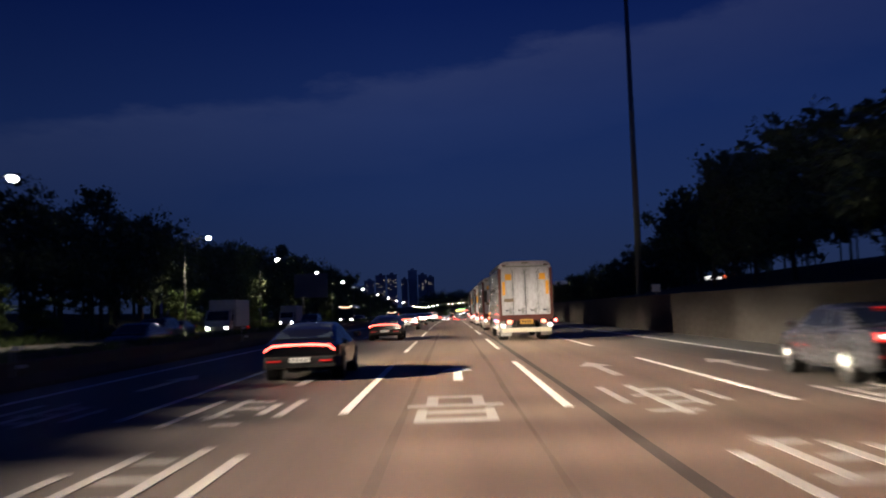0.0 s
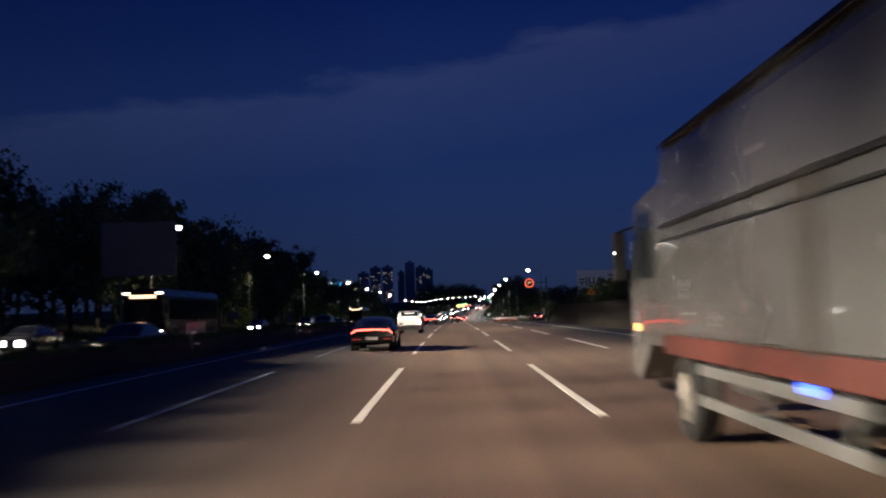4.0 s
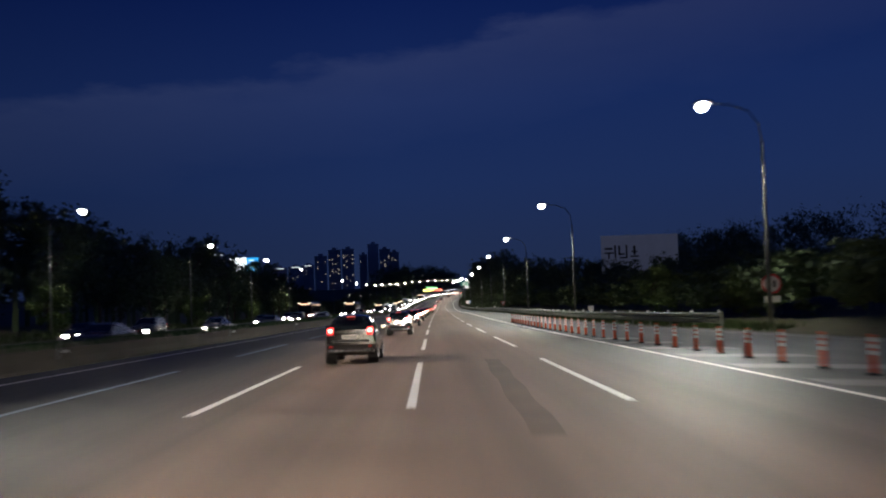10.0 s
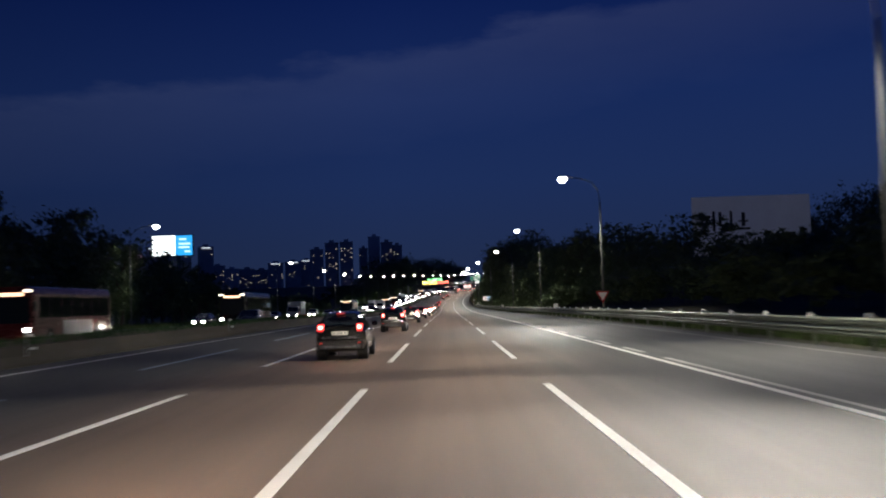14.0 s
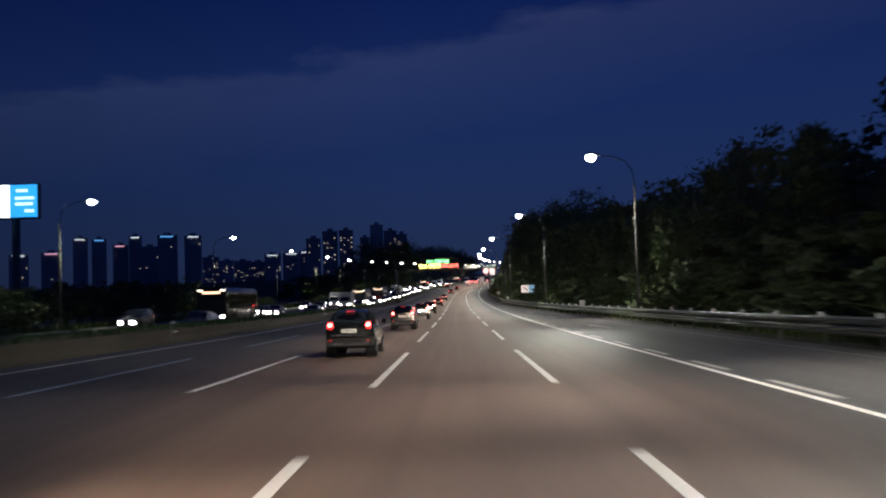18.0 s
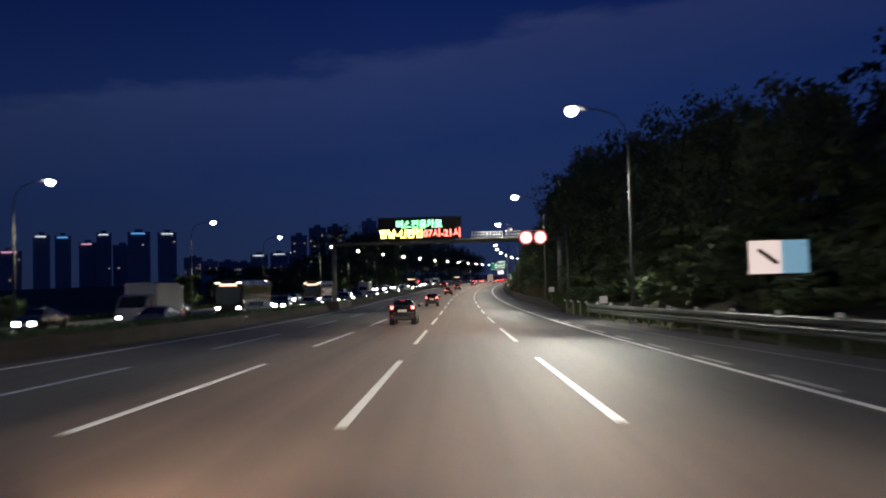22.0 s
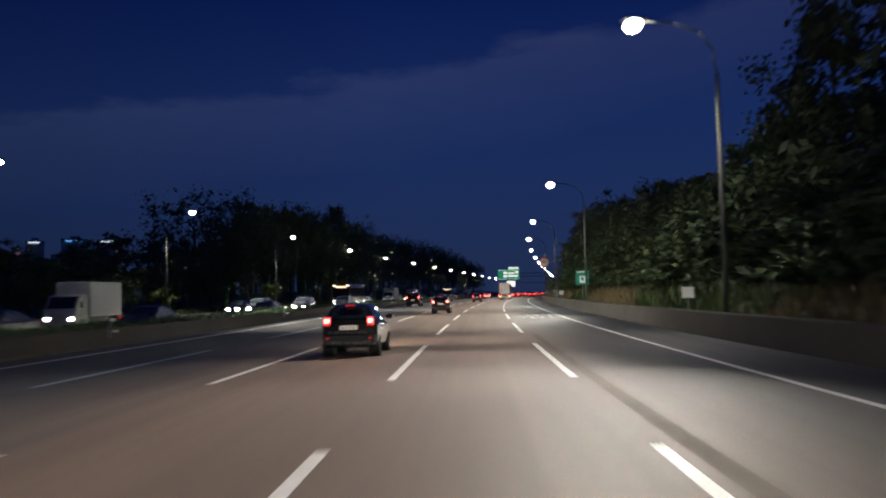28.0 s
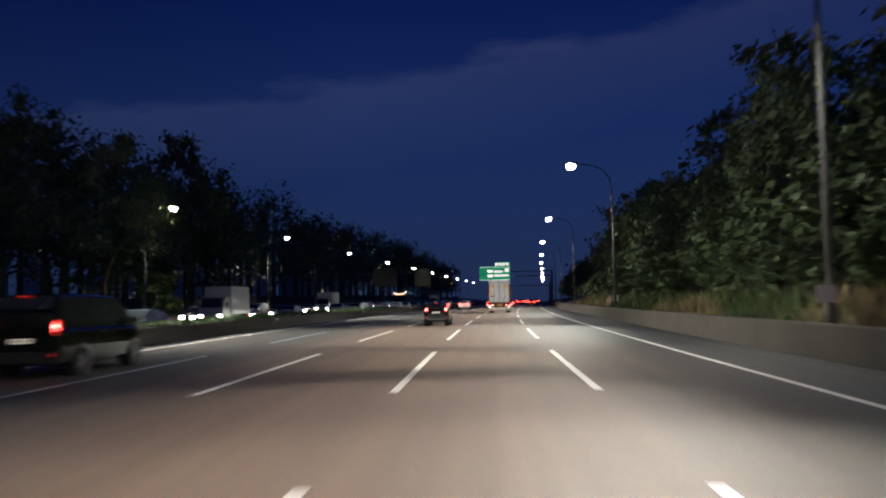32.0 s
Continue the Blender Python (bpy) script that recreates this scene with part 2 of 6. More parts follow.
TAIL_CORE = glow("tail_light_core", (1.0, 0.24, 0.20), 22.0, (0.4, 0.05, 0.05))
TAIL_DIM = glow("tail_light_dim", (1.0, 0.03, 0.025), 0.30, (0.4, 0.02, 0.02))
HEAD = glow("headlight_lit", (1.0, 0.95, 0.85), 55)
# plate lamp's light put into the plate itself as glow
PLATE_LIT = glow("lit_number_plate", (1.0, 0.86, 0.68), 0.40)
TAIL_BAR = glow("light_bar_lit", (1.0, 0.06, 0.045), 14.0, (0.4, 0.02, 0.02))
AMBER = glow("amber_marker_lit", (1.0, 0.38, 0.05), 5.0)
BLUE_LIT = glow("blue_marker_lit", (0.02, 0.08, 1.0), 10.0)
REFLECT = material("white_reflector", (0.85, 0.85, 0.82), 0.25, vary=0)
REFLECT_BRIGHT = material("bright_reflector", (0.85, 0.85, 0.82), 0.25, vary=0)
LEAF = material("dark_leaves", (0.075, 0.108, 0.048), 0.7, vary=0.5, scale=1.2, per_object=0.35)
LEAF_LIGHT = material("shrub_leaves", (0.080, 0.120, 0.034), 0.7, vary=0.5, scale=1.5, per_object=0.3)
BARK = material("bark", (0.075, 0.058, 0.042), 0.9, vary=0.4, scale=5, bump=0.02)
DRY = material("dry_grass", (0.20, 0.15, 0.075), 0.9, vary=0.45, scale=2.5)
GRASS_GREEN = material("green_median_grass", (0.034, 0.078, 0.022), 0.9, vary=0.45, scale=2.5)
GRASS = material("rough_grass", (0.055, 0.085, 0.022), 0.9, vary=0.45, scale=2.5)

# ---- mesh helpers ----


def mesh_of(name, verts, faces, mat, smooth=False):
    me = bpy.data.meshes.new(name)
    me.from_pydata([tuple(v) for v in verts], [], faces)
    me.materials.append(mat)
    if smooth:
        me.polygons.foreach_set("use_smooth", [True] * len(me.polygons))
    me.update()
    return me


def part(name, bm, mat, parent=None, label="", smooth=False, m=None):
    """Link a bmesh as one mesh object, under a thing or a part if one is given."""
    me = bpy.data.meshes.new(name)
    bm.normal_update()
    bm.to_mesh(me)
    bm.free()
    me.materials.append(mat)
    if smooth:
        me.polygons.foreach_set("use_smooth", [True] * len(me.polygons))
    ob = new(name, me)
    if parent:
        ob.parent = parent
    if m is not None:
        ob.matrix_basis = m
    if label:
        ob["label"] = label
    return ob


def thing(name, label, category, group="", m=None):
    ob = tagged(new(name), label, category, group)
    ob.empty_display_size = 0.3
    if m is not None:
        ob.matrix_basis = m
    return ob


def box(bm, x0, x1, y0, y1, z0, z1, bevel=0.0, taper=0.0):
    """A box, its edges rounded off; taper narrows the top."""
    t = taper
    vs = [bm.verts.new(p) for p in ((x0, y0, z0), (x1, y0, z0), (x1, y1, z0), (x0, y1, z0), (x0 + t, y0 + t, z1), (x1 - t, y0 + t, z1), (x1 - t, y1 - t, z1), (x0 + t, y1 - t, z1))]
    fs = [bm.faces.new([vs[i] for i in f]) for f in ((3, 2, 1, 0), (4, 5, 6, 7), (0, 1, 5, 4), (1, 2, 6, 5), (2, 3, 7, 6), (3, 0, 4, 7))]
    if bevel:
        es = {e for f in fs for e in f.edges}
        bmesh.ops.bevel(bm, geom=list(es), offset=bevel, segments=2, profile=0.6, affect="EDGES")
    return bm


def boxed(*a, **k):
    return box(bmesh.new(), *a, **k)


def tube(bm, p0, p1, r0, r1=None, n=10, caps=True):
    """A tapered round bar between two points."""
    r1 = r0 if r1 is None else r1
    p0, p1 = Vector(p0), Vector(p1)
    q = (p1 - p0).to_track_quat("Z", "Y")
    rings = [[bm.verts.new(p + q @ Vector((r * math.cos(i * math.tau / n), r * math.sin(i * math.tau / n), 0))) for i in range(n)] for p, r in ((p0, r0), (p1, r1))]
    for i in range(n):
        bm.faces.new((rings[0][i], rings[0][(i + 1) % n], rings[1][(i + 1) % n], rings[1][i]))
    if caps:
        bm.faces.new(rings[0][::-1])
        bm.faces.new(rings[1])
    return bm


def tubed(*a, **k):
    return tube(bmesh.new(), *a, **k)


def loft(bm, rings, caps=True):
    rows = [[bm.verts.new(p) for p in r] for r in rings]
    n = len(rows[0])
    for a, b in zip(rows, rows[1:]):
        for i in range(n):
            bm.faces.new((a[i], a[(i + 1) % n], b[(i + 1) % n], b[i]))
    if caps:
        bm.faces.new(rows[0][::-1])
        bm.faces.new(rows[-1])
    return bm


def quad(bm, pts, thick=0.01):
    """A thin pane through four points, with a thickness along its normal."""
    ps = [Vector(p) for p in pts]
    n = (ps[1] - ps[0]).cross(ps[3] - ps[0]).normalized() * thick
    a, b = [bm.verts.new(p) for p in ps], [bm.verts.new(p + n) for p in ps]
    bm.faces.new(a[::-1])
    bm.faces.new(b)
    for i in range(4):
        j = (i + 1) % 4
        bm.faces.new((a[i], a[j], b[j], b[i]))
    return bm


def disc(bm, c, r, depth, axis="Y", n=28):
    d = {"X": Vector((depth, 0, 0)), "Y": Vector((0, depth, 0)), "Z": Vector((0, 0, depth))}[axis]
    return tube(bm, Vector(c), Vector(c) + d, r, r, n)


def sheet(name, svals, section, mat, label, category, kind="structure", lift=0.0):
    """A strip along the road; section(s) lists (u, z) points across it. UVs are metres across and along."""
    verts, uvs, faces = [], [], []
    for s in svals:
        row = section(s)
        n = len(row)
        for u, z in row:
            verts.append(along(s, u, z + lift))
            uvs.append((u, s))
    for i in range(len(svals) - 1):
        for j in range(n - 1):
            a = i * n + j
            faces.append((a, a + 1, a + n + 1, a + n))
    me = mesh_of(name, verts, faces, mat)
    layer = me.uv_layers.new(name="UVMap")
    for lp in me.loops:
        layer.data[lp.index].uv = uvs[lp.vertex_index]
    return tagged(new(name, me), label, category, kind=kind)


def between(s, *pairs):
    return float(np.interp(s, [p[0] for p in pairs], [p[1] for p in pairs]))


# ---- ground, carriageways, walls ----
def right_edge(s):
    """Outer edge of the paved surface on the right, ramp and merging lane included."""
    return between(s, (-300, 13.3), (222, 13.3), (240, 22), (250, 25), (262, 23.5), (300, 19.0), (330, 17.0), (550, 16.8), (640, 13.4), (1600, 13.3))


def ground_height(s, u):
    n = 1.6 * noise.noise(Vector((s * 0.02, u * 0.02, 3.1)))
    if u > 0:
        d = u - right_edge(s) - 1.5
        if d < 0:
            return -0.06
        hill = between(s, (-200, 3.0), (90, 3.0), (160, 0.5), (300, 0.4), (430, 1.0), (520, 3.0), (640, 6.5), (900, 6.5), (1100, 2.0), (1500, 2.0))
        foot = between(s, (-200, 1.6), (190, 1.6), (215, 0.3), (560, 0.3), (640, 0.6), (660, 0.75), (1500, 0.75))
        return foot * min(1, d / 1.0) + hill * min(1, d / 22.0) + n * min(1, d / 30)
    d = -u - 29.5
    if d < 0:
        return -0.06
    hill = between(s, (-200, 3.0), (300, 3.0), (400, 0.5), (480, -0.5), (640, -0.5), (740, -0.2), (840, 0.2), (900, 2.0), (1200, 4.0))
    return hill * min(1, d / 20.0) + n * min(1, d / 30) - 3.0 * min(1, max(0, d - 120) / 300)


S_FINE = [*range(-300, -60, 40), *range(-60, 1320, 10), *range(1320, 1600, 40), 1700, 1900, 2200, 2600, 3200]
U_ROW = [-2600, -1600, -900, -500, -300, -200, -140, -100, -80, -66, -54, -46, -40, -36, -33, -31, -29.5, -28.6, -10.0, -8.5, 0, 12, 13.3, 14.4, 15, 16, 17.2, 18.4, 20, 22, 24, 27, 30, 34, 38, 42, 47, 54, 66, 80, 100, 140, 200, 300, 500, 900, 1600, 2600]
sheet("ground", S_FINE, lambda s: [(u, ground_height(s, u) - (0.25 if -29 < u < right_edge(s) + 0.2 else 0)) for u in U_ROW], SOIL, "dark verge ground of soil and rough grass", "ground")
S_ROAD = list(range(-150, 1500, 5))
sheet("road", S_ROAD, lambda s: [(u, 0.0) for u in (-8.6, -7.2, -3.6, 0, 3.6, 7.2, 10.6)], ASPHALT, "worn asphalt of a five-lane expressway, headlight glow painted on middle lanes", "road")
sheet("road_merging_lane", [s for s in range(-150, 1500, 5)], lambda s: [(10.6, 0.0), (12.0, 0.0), (right_edge(s), -0.02)], ASPHALT_GREY, "grey asphalt shoulder and merging lane", "road")
sheet("road_oncoming", S_ROAD, lambda s: [(u, 0.0) for u in (-28.7, -25, -21.4, -17.8, -14.2, -10.4)], ASPHALT_GREY, "asphalt of the oncoming carriageway", "road")


def barrier_section(u, h):
    return [(u + 0.32, -0.05), (u + 0.30, 0.08), (u + 0.14, 0.32), (u + 0.09, h - 0.03), (u + 0.06, h), (u - 0.06, h), (u - 0.09, h - 0.03), (u - 0.14, 0.32), (u - 0.30, 0.08), (u - 0.32, -0.05)]


sheet("wall_median_barrier", S_ROAD, lambda s: barrier_section(-9.15, 0.66), CONCRETE_DARK, "sooty brown concrete median barrier", "barrier")
sheet("trim_median_planting", S_ROAD, lambda s: [(-9.26, 0.0), (-9.27, 0.60), (-9.5, 0.78), (-10.1, 0.80), (-10.35, 0.62), (-10.36, 0.0)], SOIL, "raised planted strip behind the median barrier", "planting bed")
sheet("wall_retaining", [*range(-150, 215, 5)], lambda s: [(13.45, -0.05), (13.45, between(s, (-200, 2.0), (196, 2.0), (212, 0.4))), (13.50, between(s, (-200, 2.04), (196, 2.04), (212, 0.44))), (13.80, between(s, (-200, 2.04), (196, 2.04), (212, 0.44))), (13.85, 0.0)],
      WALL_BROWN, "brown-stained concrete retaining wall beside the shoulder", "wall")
sheet("wall_low", [*range(655, 1300, 5)], lambda s: [(13.55, -0.05), (13.60, 0.80 * between(s, (655, 0.2), (675, 1))), (13.63, 0.84 * between(s, (655, 0.2), (675, 1))), (13.86, 0.84 * between(s, (655, 0.2), (675, 1))), (13.9, 0.0)], CONCRETE, "low weathered concrete wall under the planted bank", "wall")

# ---- lane markings ----
DASH_END, DASH_LONG, CYCLE = 5.5, 12.0, 20.0


def dash(parent, s_end, u, mat, width=0.16, length=DASH_LONG):
    """One painted dash that ends at s_end and follows the road's rise and bend."""
    s0 = s_end - length
    cuts = [s0] + [5.0 * k for k in range(math.ceil(s0 / 5 + 0.02), math.floor(s_end / 5 - 0.02) + 1)] + [s_end]
    o = Vector(along(s0, u))
    rows = [[Vector(along(s, u + x, z)) - o for x, z in ((-width / 2, 0.001), (-width / 2 + 0.004, 0.006), (width / 2 - 0.004, 0.006), (width / 2, 0.001))] for s in cuts]
    faces = [(i * 4 + j, i * 4 + j + 1, i * 4 + j + 5, i * 4 + j + 4) for i in range(len(cuts) - 1) for j in range(3)]
    d = new("dash", mesh_of("dash", [v for r in rows for v in r], faces, mat))
    d.parent, d.matrix_basis = parent, Matrix.Translation(o)


for k, mat, lab in ((-1, PAINT_BLUE, "dashed blue line of the bus lane"), (0, PAINT_WHITE, "dashed white lane line"), (1, PAINT_WHITE, "dashed white lane line"), (2, PAINT_WHITE, "dashed white lane line")):
    line = tagged(new("lane_line"), lab, "lane line", "lane lines", "structure")
    s = DASH_END - 20
    while s < 1200:
        dash(line, s, k * 3.6, mat)
        s += CYCLE


def solid(name, u_of, s0, s1, mat, label, width=0.16):
    return sheet(name, [5 * round(s0 / 5) + 5 * i for i in range(int((s1 - s0) / 5) + 1)], lambda s: [(u_of(s) - width / 2, 0.003), (u_of(s) - width / 2 + 0.004, 0.007), (u_of(s) + width / 2 - 0.004, 0.007), (u_of(s) + width / 2, 0.003)], mat, label, "edge line")


solid("edge_line_left", lambda s: -7.2, -150, 1400, PAINT_WHITE, "solid white edge line along the median")
solid("edge_line_right", lambda s: 10.8, -150, 1400, PAINT_WHITE, "solid white edge line along the outer lane")
solid("edge_line_ramp", lambda s: right_edge(s) - between(s, (262, 1.6), (330, 1.0), (640, 1.6)), 262, 632, PAINT_WORN, "worn edge line of the merging lane")
solid("edge_line_double", lambda s: 11.15, 340, 391, PAINT_FADED, "second solid white line beside the merging lane", 0.14)
solid("edge_line_oncoming", lambda s: -10.9, -150, 1400, PAINT_WORN, "worn edge line of the oncoming carriageway")
merge_line = tagged(new("merge_line"), "short worn dashes beside the merging lane", "lane line", "lane lines", "structure")
for i in range(45):
    dash(merge_line, 392 + 5.6 * i, 11.15, PAINT_FADED, 0.18, 3.0)
gore = tagged(new("gore_hatching"), "white hatched stripes of the gore before the merging lane", "road marking", kind="structure")
for i in range(12):
    s = 247 + 4.6 * i
    outer = between(s, (247, 16.5), (262, 16.0), (300, 12.6))
    wide = max(0.6, outer - 11.1)
    bm = bmesh.new()
    quad(bm, [(0, 0, 0), (wide, -0.7 * wide, 0), (wide, -0.7 * wide + 1.5, 0), (0, 1.5, 0)], 0.004)
    st = part("stripe", bm, PAINT_WORN, gore, m=at(s, 11.1, 0.004))


def arrow(s, u, mat, turn=0.0, scale=1.0):
    bm = bmesh.new()
    quad(bm, [(-0.11, -2.2, 0), (0.11, -2.2, 0), (0.11, 0.9, 0), (-0.11, 0.9, 0)], 0.004)
    vs = [bm.verts.new(p) for p in ((-0.42, 0.9, 0.004), (0.42, 0.9, 0.004), (0, 2.6, 0.004))]
    bm.faces.new(vs)
    ob = part("arrow_marking", bm, mat, m=at(s, u, 0.003, turn) @ Matrix.Diagonal((scale, scale, 1, 1)))
    return tagged(ob, "worn white painted lane arrow on the asphalt", "road marking", "painted arrows", "structure")


def letter_block(s, u, mat, seed):
    """Worn, unreadable painted word: plain bars of its size."""
    rnd = random.Random(seed)
    word = tagged(new("painted_word"), "worn unreadable painted word on the asphalt", "road marking", "painted words", "structure")
    word.matrix_basis = at(s, u, 0.003)
    for i in range(4):
        y = -2.0 + i * 1.1
        bm = bmesh.new()
        w, x = rnd.uniform(0.15, 0.42), rnd.uniform(-0.45, 0.45)
        quad(bm, [(x - w, y, 0), (x + w, y, 0), (x + w, y + 0.22, 0), (x - w, y + 0.22, 0)], 0.003)
        part("bar", bm, mat, word)
    for x in (-0.85, -0.35, 0.25, 0.75):
        bm = bmesh.new()
        x += rnd.uniform(-0.12, 0.12)
        y0, y1 = rnd.uniform(-2.4, -0.6), rnd.uniform(0.5, 2.3)
        quad(bm, [(x, y0, 0), (x + 0.15, y0, 0), (x + 0.15, y1, 0), (x, y1, 0)], 0.0045)
        part("bar", bm, mat, word)


def painted_block(s, u, mat):
    """A worn rounded glyph, wider than tall, as plain bars."""
    word = tagged(new("painted_word"), "worn unreadable painted glyph on the asphalt", "road marking", "painted words", "structure")
    word.matrix_basis = at(s, u, 0.003)
    for x0, x1, y0, y1 in ((-0.62, 0.62, -1.5, -1.1), (-0.62, -0.46, -1.1, 0.1), (0.46, 0.62, -1.1, 0.1), (-0.62, 0.62, -0.45, -0.15), (-0.8, 0.8, 0.5, 0.8), (-0.5, -0.3, 0.8, 1.9), (0.3, 0.5, 0.8, 1.9), (-0.5, 0.5, 1.9, 2.2)):
        bm = bmesh.new()
        quad(bm, [(x0, y0, 0), (x1, y0, 0), (x1, y1, 0), (x0, y1, 0)], 0.003 if y1 - y0 < 0.5 else 0.0045)
        part("bar", bm, mat, word)


for u in (-5.4, -1.8, 1.8, 5.4, 9.0):
    arrow(21.5, u + (0.1 if u < 6 else -0.2), PAINT_WHITE if u == 1.8 else PAINT_FADED)
    if u == 1.8:
        painted_block(13.6, u, PAINT_FADED)
    else:
        letter_block(14.5, u, PAINT_FADED, int(u * 10))
    if u != 1.8:
        letter_block(8.0, u + 0.15, PAINT_FADED, int(u * 10) + 7)
for s, u in ((800.3, 9.5), (795.2, 9.1)):
    letter_block(s, u, PAINT_FADED, int(s))
arrow(809.5, 9.6, PAINT_WORN, -12, 0.9)
for s in (527, 552, 575):
    arrow(s, 13.4, PAINT_FADED, 6)
for s0, s1, u0, u1, w in ((-20, 60, 3.95, 3.95, 0.15), (-20, 46, 2.75, 2.85, 0.10), (-20, 60, 1.0, 0.95, 0.10), (690, 772, 7.55, 7.6, 0.24), (270, 286, 5.4, 5.75, 0.45)):
    sheet("tar_seam", [s0 + (s1 - s0) * i / 16 for i in range(17)], lambda s: [(between(s, (s0, u0), (s1, u1)) - w / 2 + 0.03 * math.sin(s), 0.003), (between(s, (s0, u0), (s1, u1)) + w / 2 + 0.03 * math.sin(s * 1.3), 0.003)], TAR if u0 == 3.95 else TAR_FAINT, "dark sealed seam in the asphalt", "tar seam")

# ---- street lamps ----


def street_lamp(side):
    """Pole with a curved arm over the road; side is +1 when the pole stands right of its head."""
    lamp = thing("street_lamp", "tall grey street lamp with a lit white head", "street lamp", "street lamps along the expressway")
    off = 3.1 * side
    bm = tubed((off, 0, 0), (off, 0, 9.6), 0.115, 0.075, 12)
    part("pole", bm, POLE, lamp, smooth=True)
    part("base_plate", boxed(off - 0.22, off + 0.22, -0.22, 0.22, 0, 0.06, 0.01), GALV, lamp)
    bm = bmesh.new()
    pts = [(off, 0, 9.6), (off * 0.96, 0, 10.5), (off * 0.80, 0, 11.2), (off * 0.5, 0, 11.55), (off * 0.16, 0, 11.66)]
    for a, b in zip(pts, pts[1:]):
        tube(bm, a, b, 0.042, 0.036, 8)
    part("arm", bm, POLE, lamp, smooth=True)
    bm = bmesh.new()
    rings = []
    for i in range(7):
        f = -1 + 2 * i / 6
        r = math.sqrt(max(0.02, 1 - f * f))
        rings.append([(f * 0.54 + off * 0.05, 0.25 * r * math.cos(a * math.tau / 12), 11.72 + 0.13 * r * math.sin(a * math.tau / 12)) for a in range(12)])
    loft(bm, rings)
    head = part("head", bm, POLE, lamp, smooth=True)
    # lens larger than life so its shape takes in the glare round the lamp
    bm = bmesh.new()
    rings = []
    for i in range(7):
        f = -1 + 2 * i / 6
        r = math.sqrt(max(0.02, 1 - f * f))
        rings.append([(f * 0.36 + off * 0.03, 0.31 * r * math.cos(a * math.tau / 12), 11.52 + 0.28 * r * math.sin(a * math.tau / 12)) for a in range(12)])
    loft(bm, rings)
    part("lens", bm, LAMP_GLOW, head, "glowing white lens", smooth=True)
    return lamp


for row, side in ((LAMPS_RIGHT, 1), (LAMPS_LEFT, -1)):
    first = street_lamp(side)
    for i, (s, u) in enumerate(row):
        m = pose(*along(s, u, 0), 0, 0, -math.degrees(np.interp(s, STEP, _hd)))
        if i == 0:
            first.matrix_basis = m
        else:
            copy_thing(first, m)
mast = thing("mast", "tall dark unlit steel mast behind the retaining wall", "mast", m=at(59, 14.6))
part("shaft", tubed((0, 0, -0.3), (0, 0, 26), 0.24, 0.13, 12), POLE, mast, smooth=True)
part("flange", tubed((0, 0, 1.9), (0, 0, 2.2), 0.34, 0.34, 12), POLE, mast)

# ---- guardrail beside the merging lane ----
rail = thing("guardrail", "dull double-beam steel guardrail with white reflectors", "guardrail")
post_me = bpy.data.meshes.new("post")
bm = boxed(-0.06, 0.06, -0.05, 0.05, -0.3, 0.92, 0.008)
bm.to_mesh(post_me)
bm.free()
post_me.materials.append(RAIL_STEEL)
ref_me = bpy.data.meshes.new("reflector")
bm = boxed(-0.07, 0.07, -0.10, -0.055, 0.86, 1.00, 0.01)
bm.to_mesh(ref_me)
bm.free()
ref_me.materials.append(REFLECT_BRIGHT)
rail_s = [305 + 4 * i for i in range(88)]
for i, s in enumerate(rail_s):
    p = new("post", post_me)
    p.parent, p.matrix_basis = rail, at(s, right_edge(s) + 0.35)
    if i % 1 == 0:
        r = new("reflector", ref_me)
        r.parent, r.matrix_basis = rail, at(s, right_edge(s) + 0.2)
for za, zb in ((0.30, 0.58), (0.64, 0.86)):
    for j in range(0, len(rail_s) - 4, 4):
        bm = bmesh.new()
        rings = []
        for s in rail_s[j:j + 5]:
            u = right_edge(s) + 0.27
            zs = [za, za + 0.06, za + 0.10, (za + zb) / 2, zb - 0.10, zb - 0.06, zb]
            us = [0, -0.07, -0.07, 0.0, -0.07, -0.07, 0]
            rings.append([along(s, u + d, z) for d, z in zip(us, zs)] + [along(s, u + 0.02, zb), along(s, u + 0.02, za)])
        loft(bm, rings)
        part("beam", bm, RAIL_STEEL, rail)

# ---- flexible lane posts along the gore ----


def lane_post():
    p = thing("lane_post", "orange flexible lane post with three white bands", "lane post", "orange posts along the gore")
    orange = material("orange_rubber", (0.62, 0.10, 0.035), 0.55, vary=0.2, scale=8)
    part("base", tubed((0, 0, 0), (0, 0, 0.05), 0.13, 0.11, 14), BLACK, p)
    part("tube", tubed((0, 0, 0.05), (0, 0, 0.80), 0.060, 0.054, 12), orange, p, smooth=True)
    for z in (0.40, 0.53, 0.66):
        part("band", tubed((0, 0, z), (0, 0, z + 0.08), 0.063, 0.060, 12), REFLECT, p)
    return p


first = lane_post()
for i in range(38):
    s = 266 + 2.05 * i
    m = at(s, between(s, (266, 13.0), (300, 11.6), (320, 11.35), (365, 11.3)))
    if i == 0:
        first.matrix_basis = m
    else:
        copy_thing(first, m)

# ---- reflectors on the median and marker boards on the right ----


def median_marker():
    d = thing("median_reflector", "small white reflector pair on a bracket of the median barrier", "reflector", "reflectors on the median")
    part("bracket", boxed(-0.02, 0.02, -0.02, 0.02, 0.30, 1.10, 0.004), GALV, d)
    part("plate", boxed(0.02, 0.20, -0.02, 0.0, 0.96, 1.06, 0.008), REFLECT_BRIGHT, d)
    part("plate", boxed(0.14, 0.32, -0.02, 0.0, 0.52, 0.60, 0.008), REFLECT_BRIGHT, d)
    return d


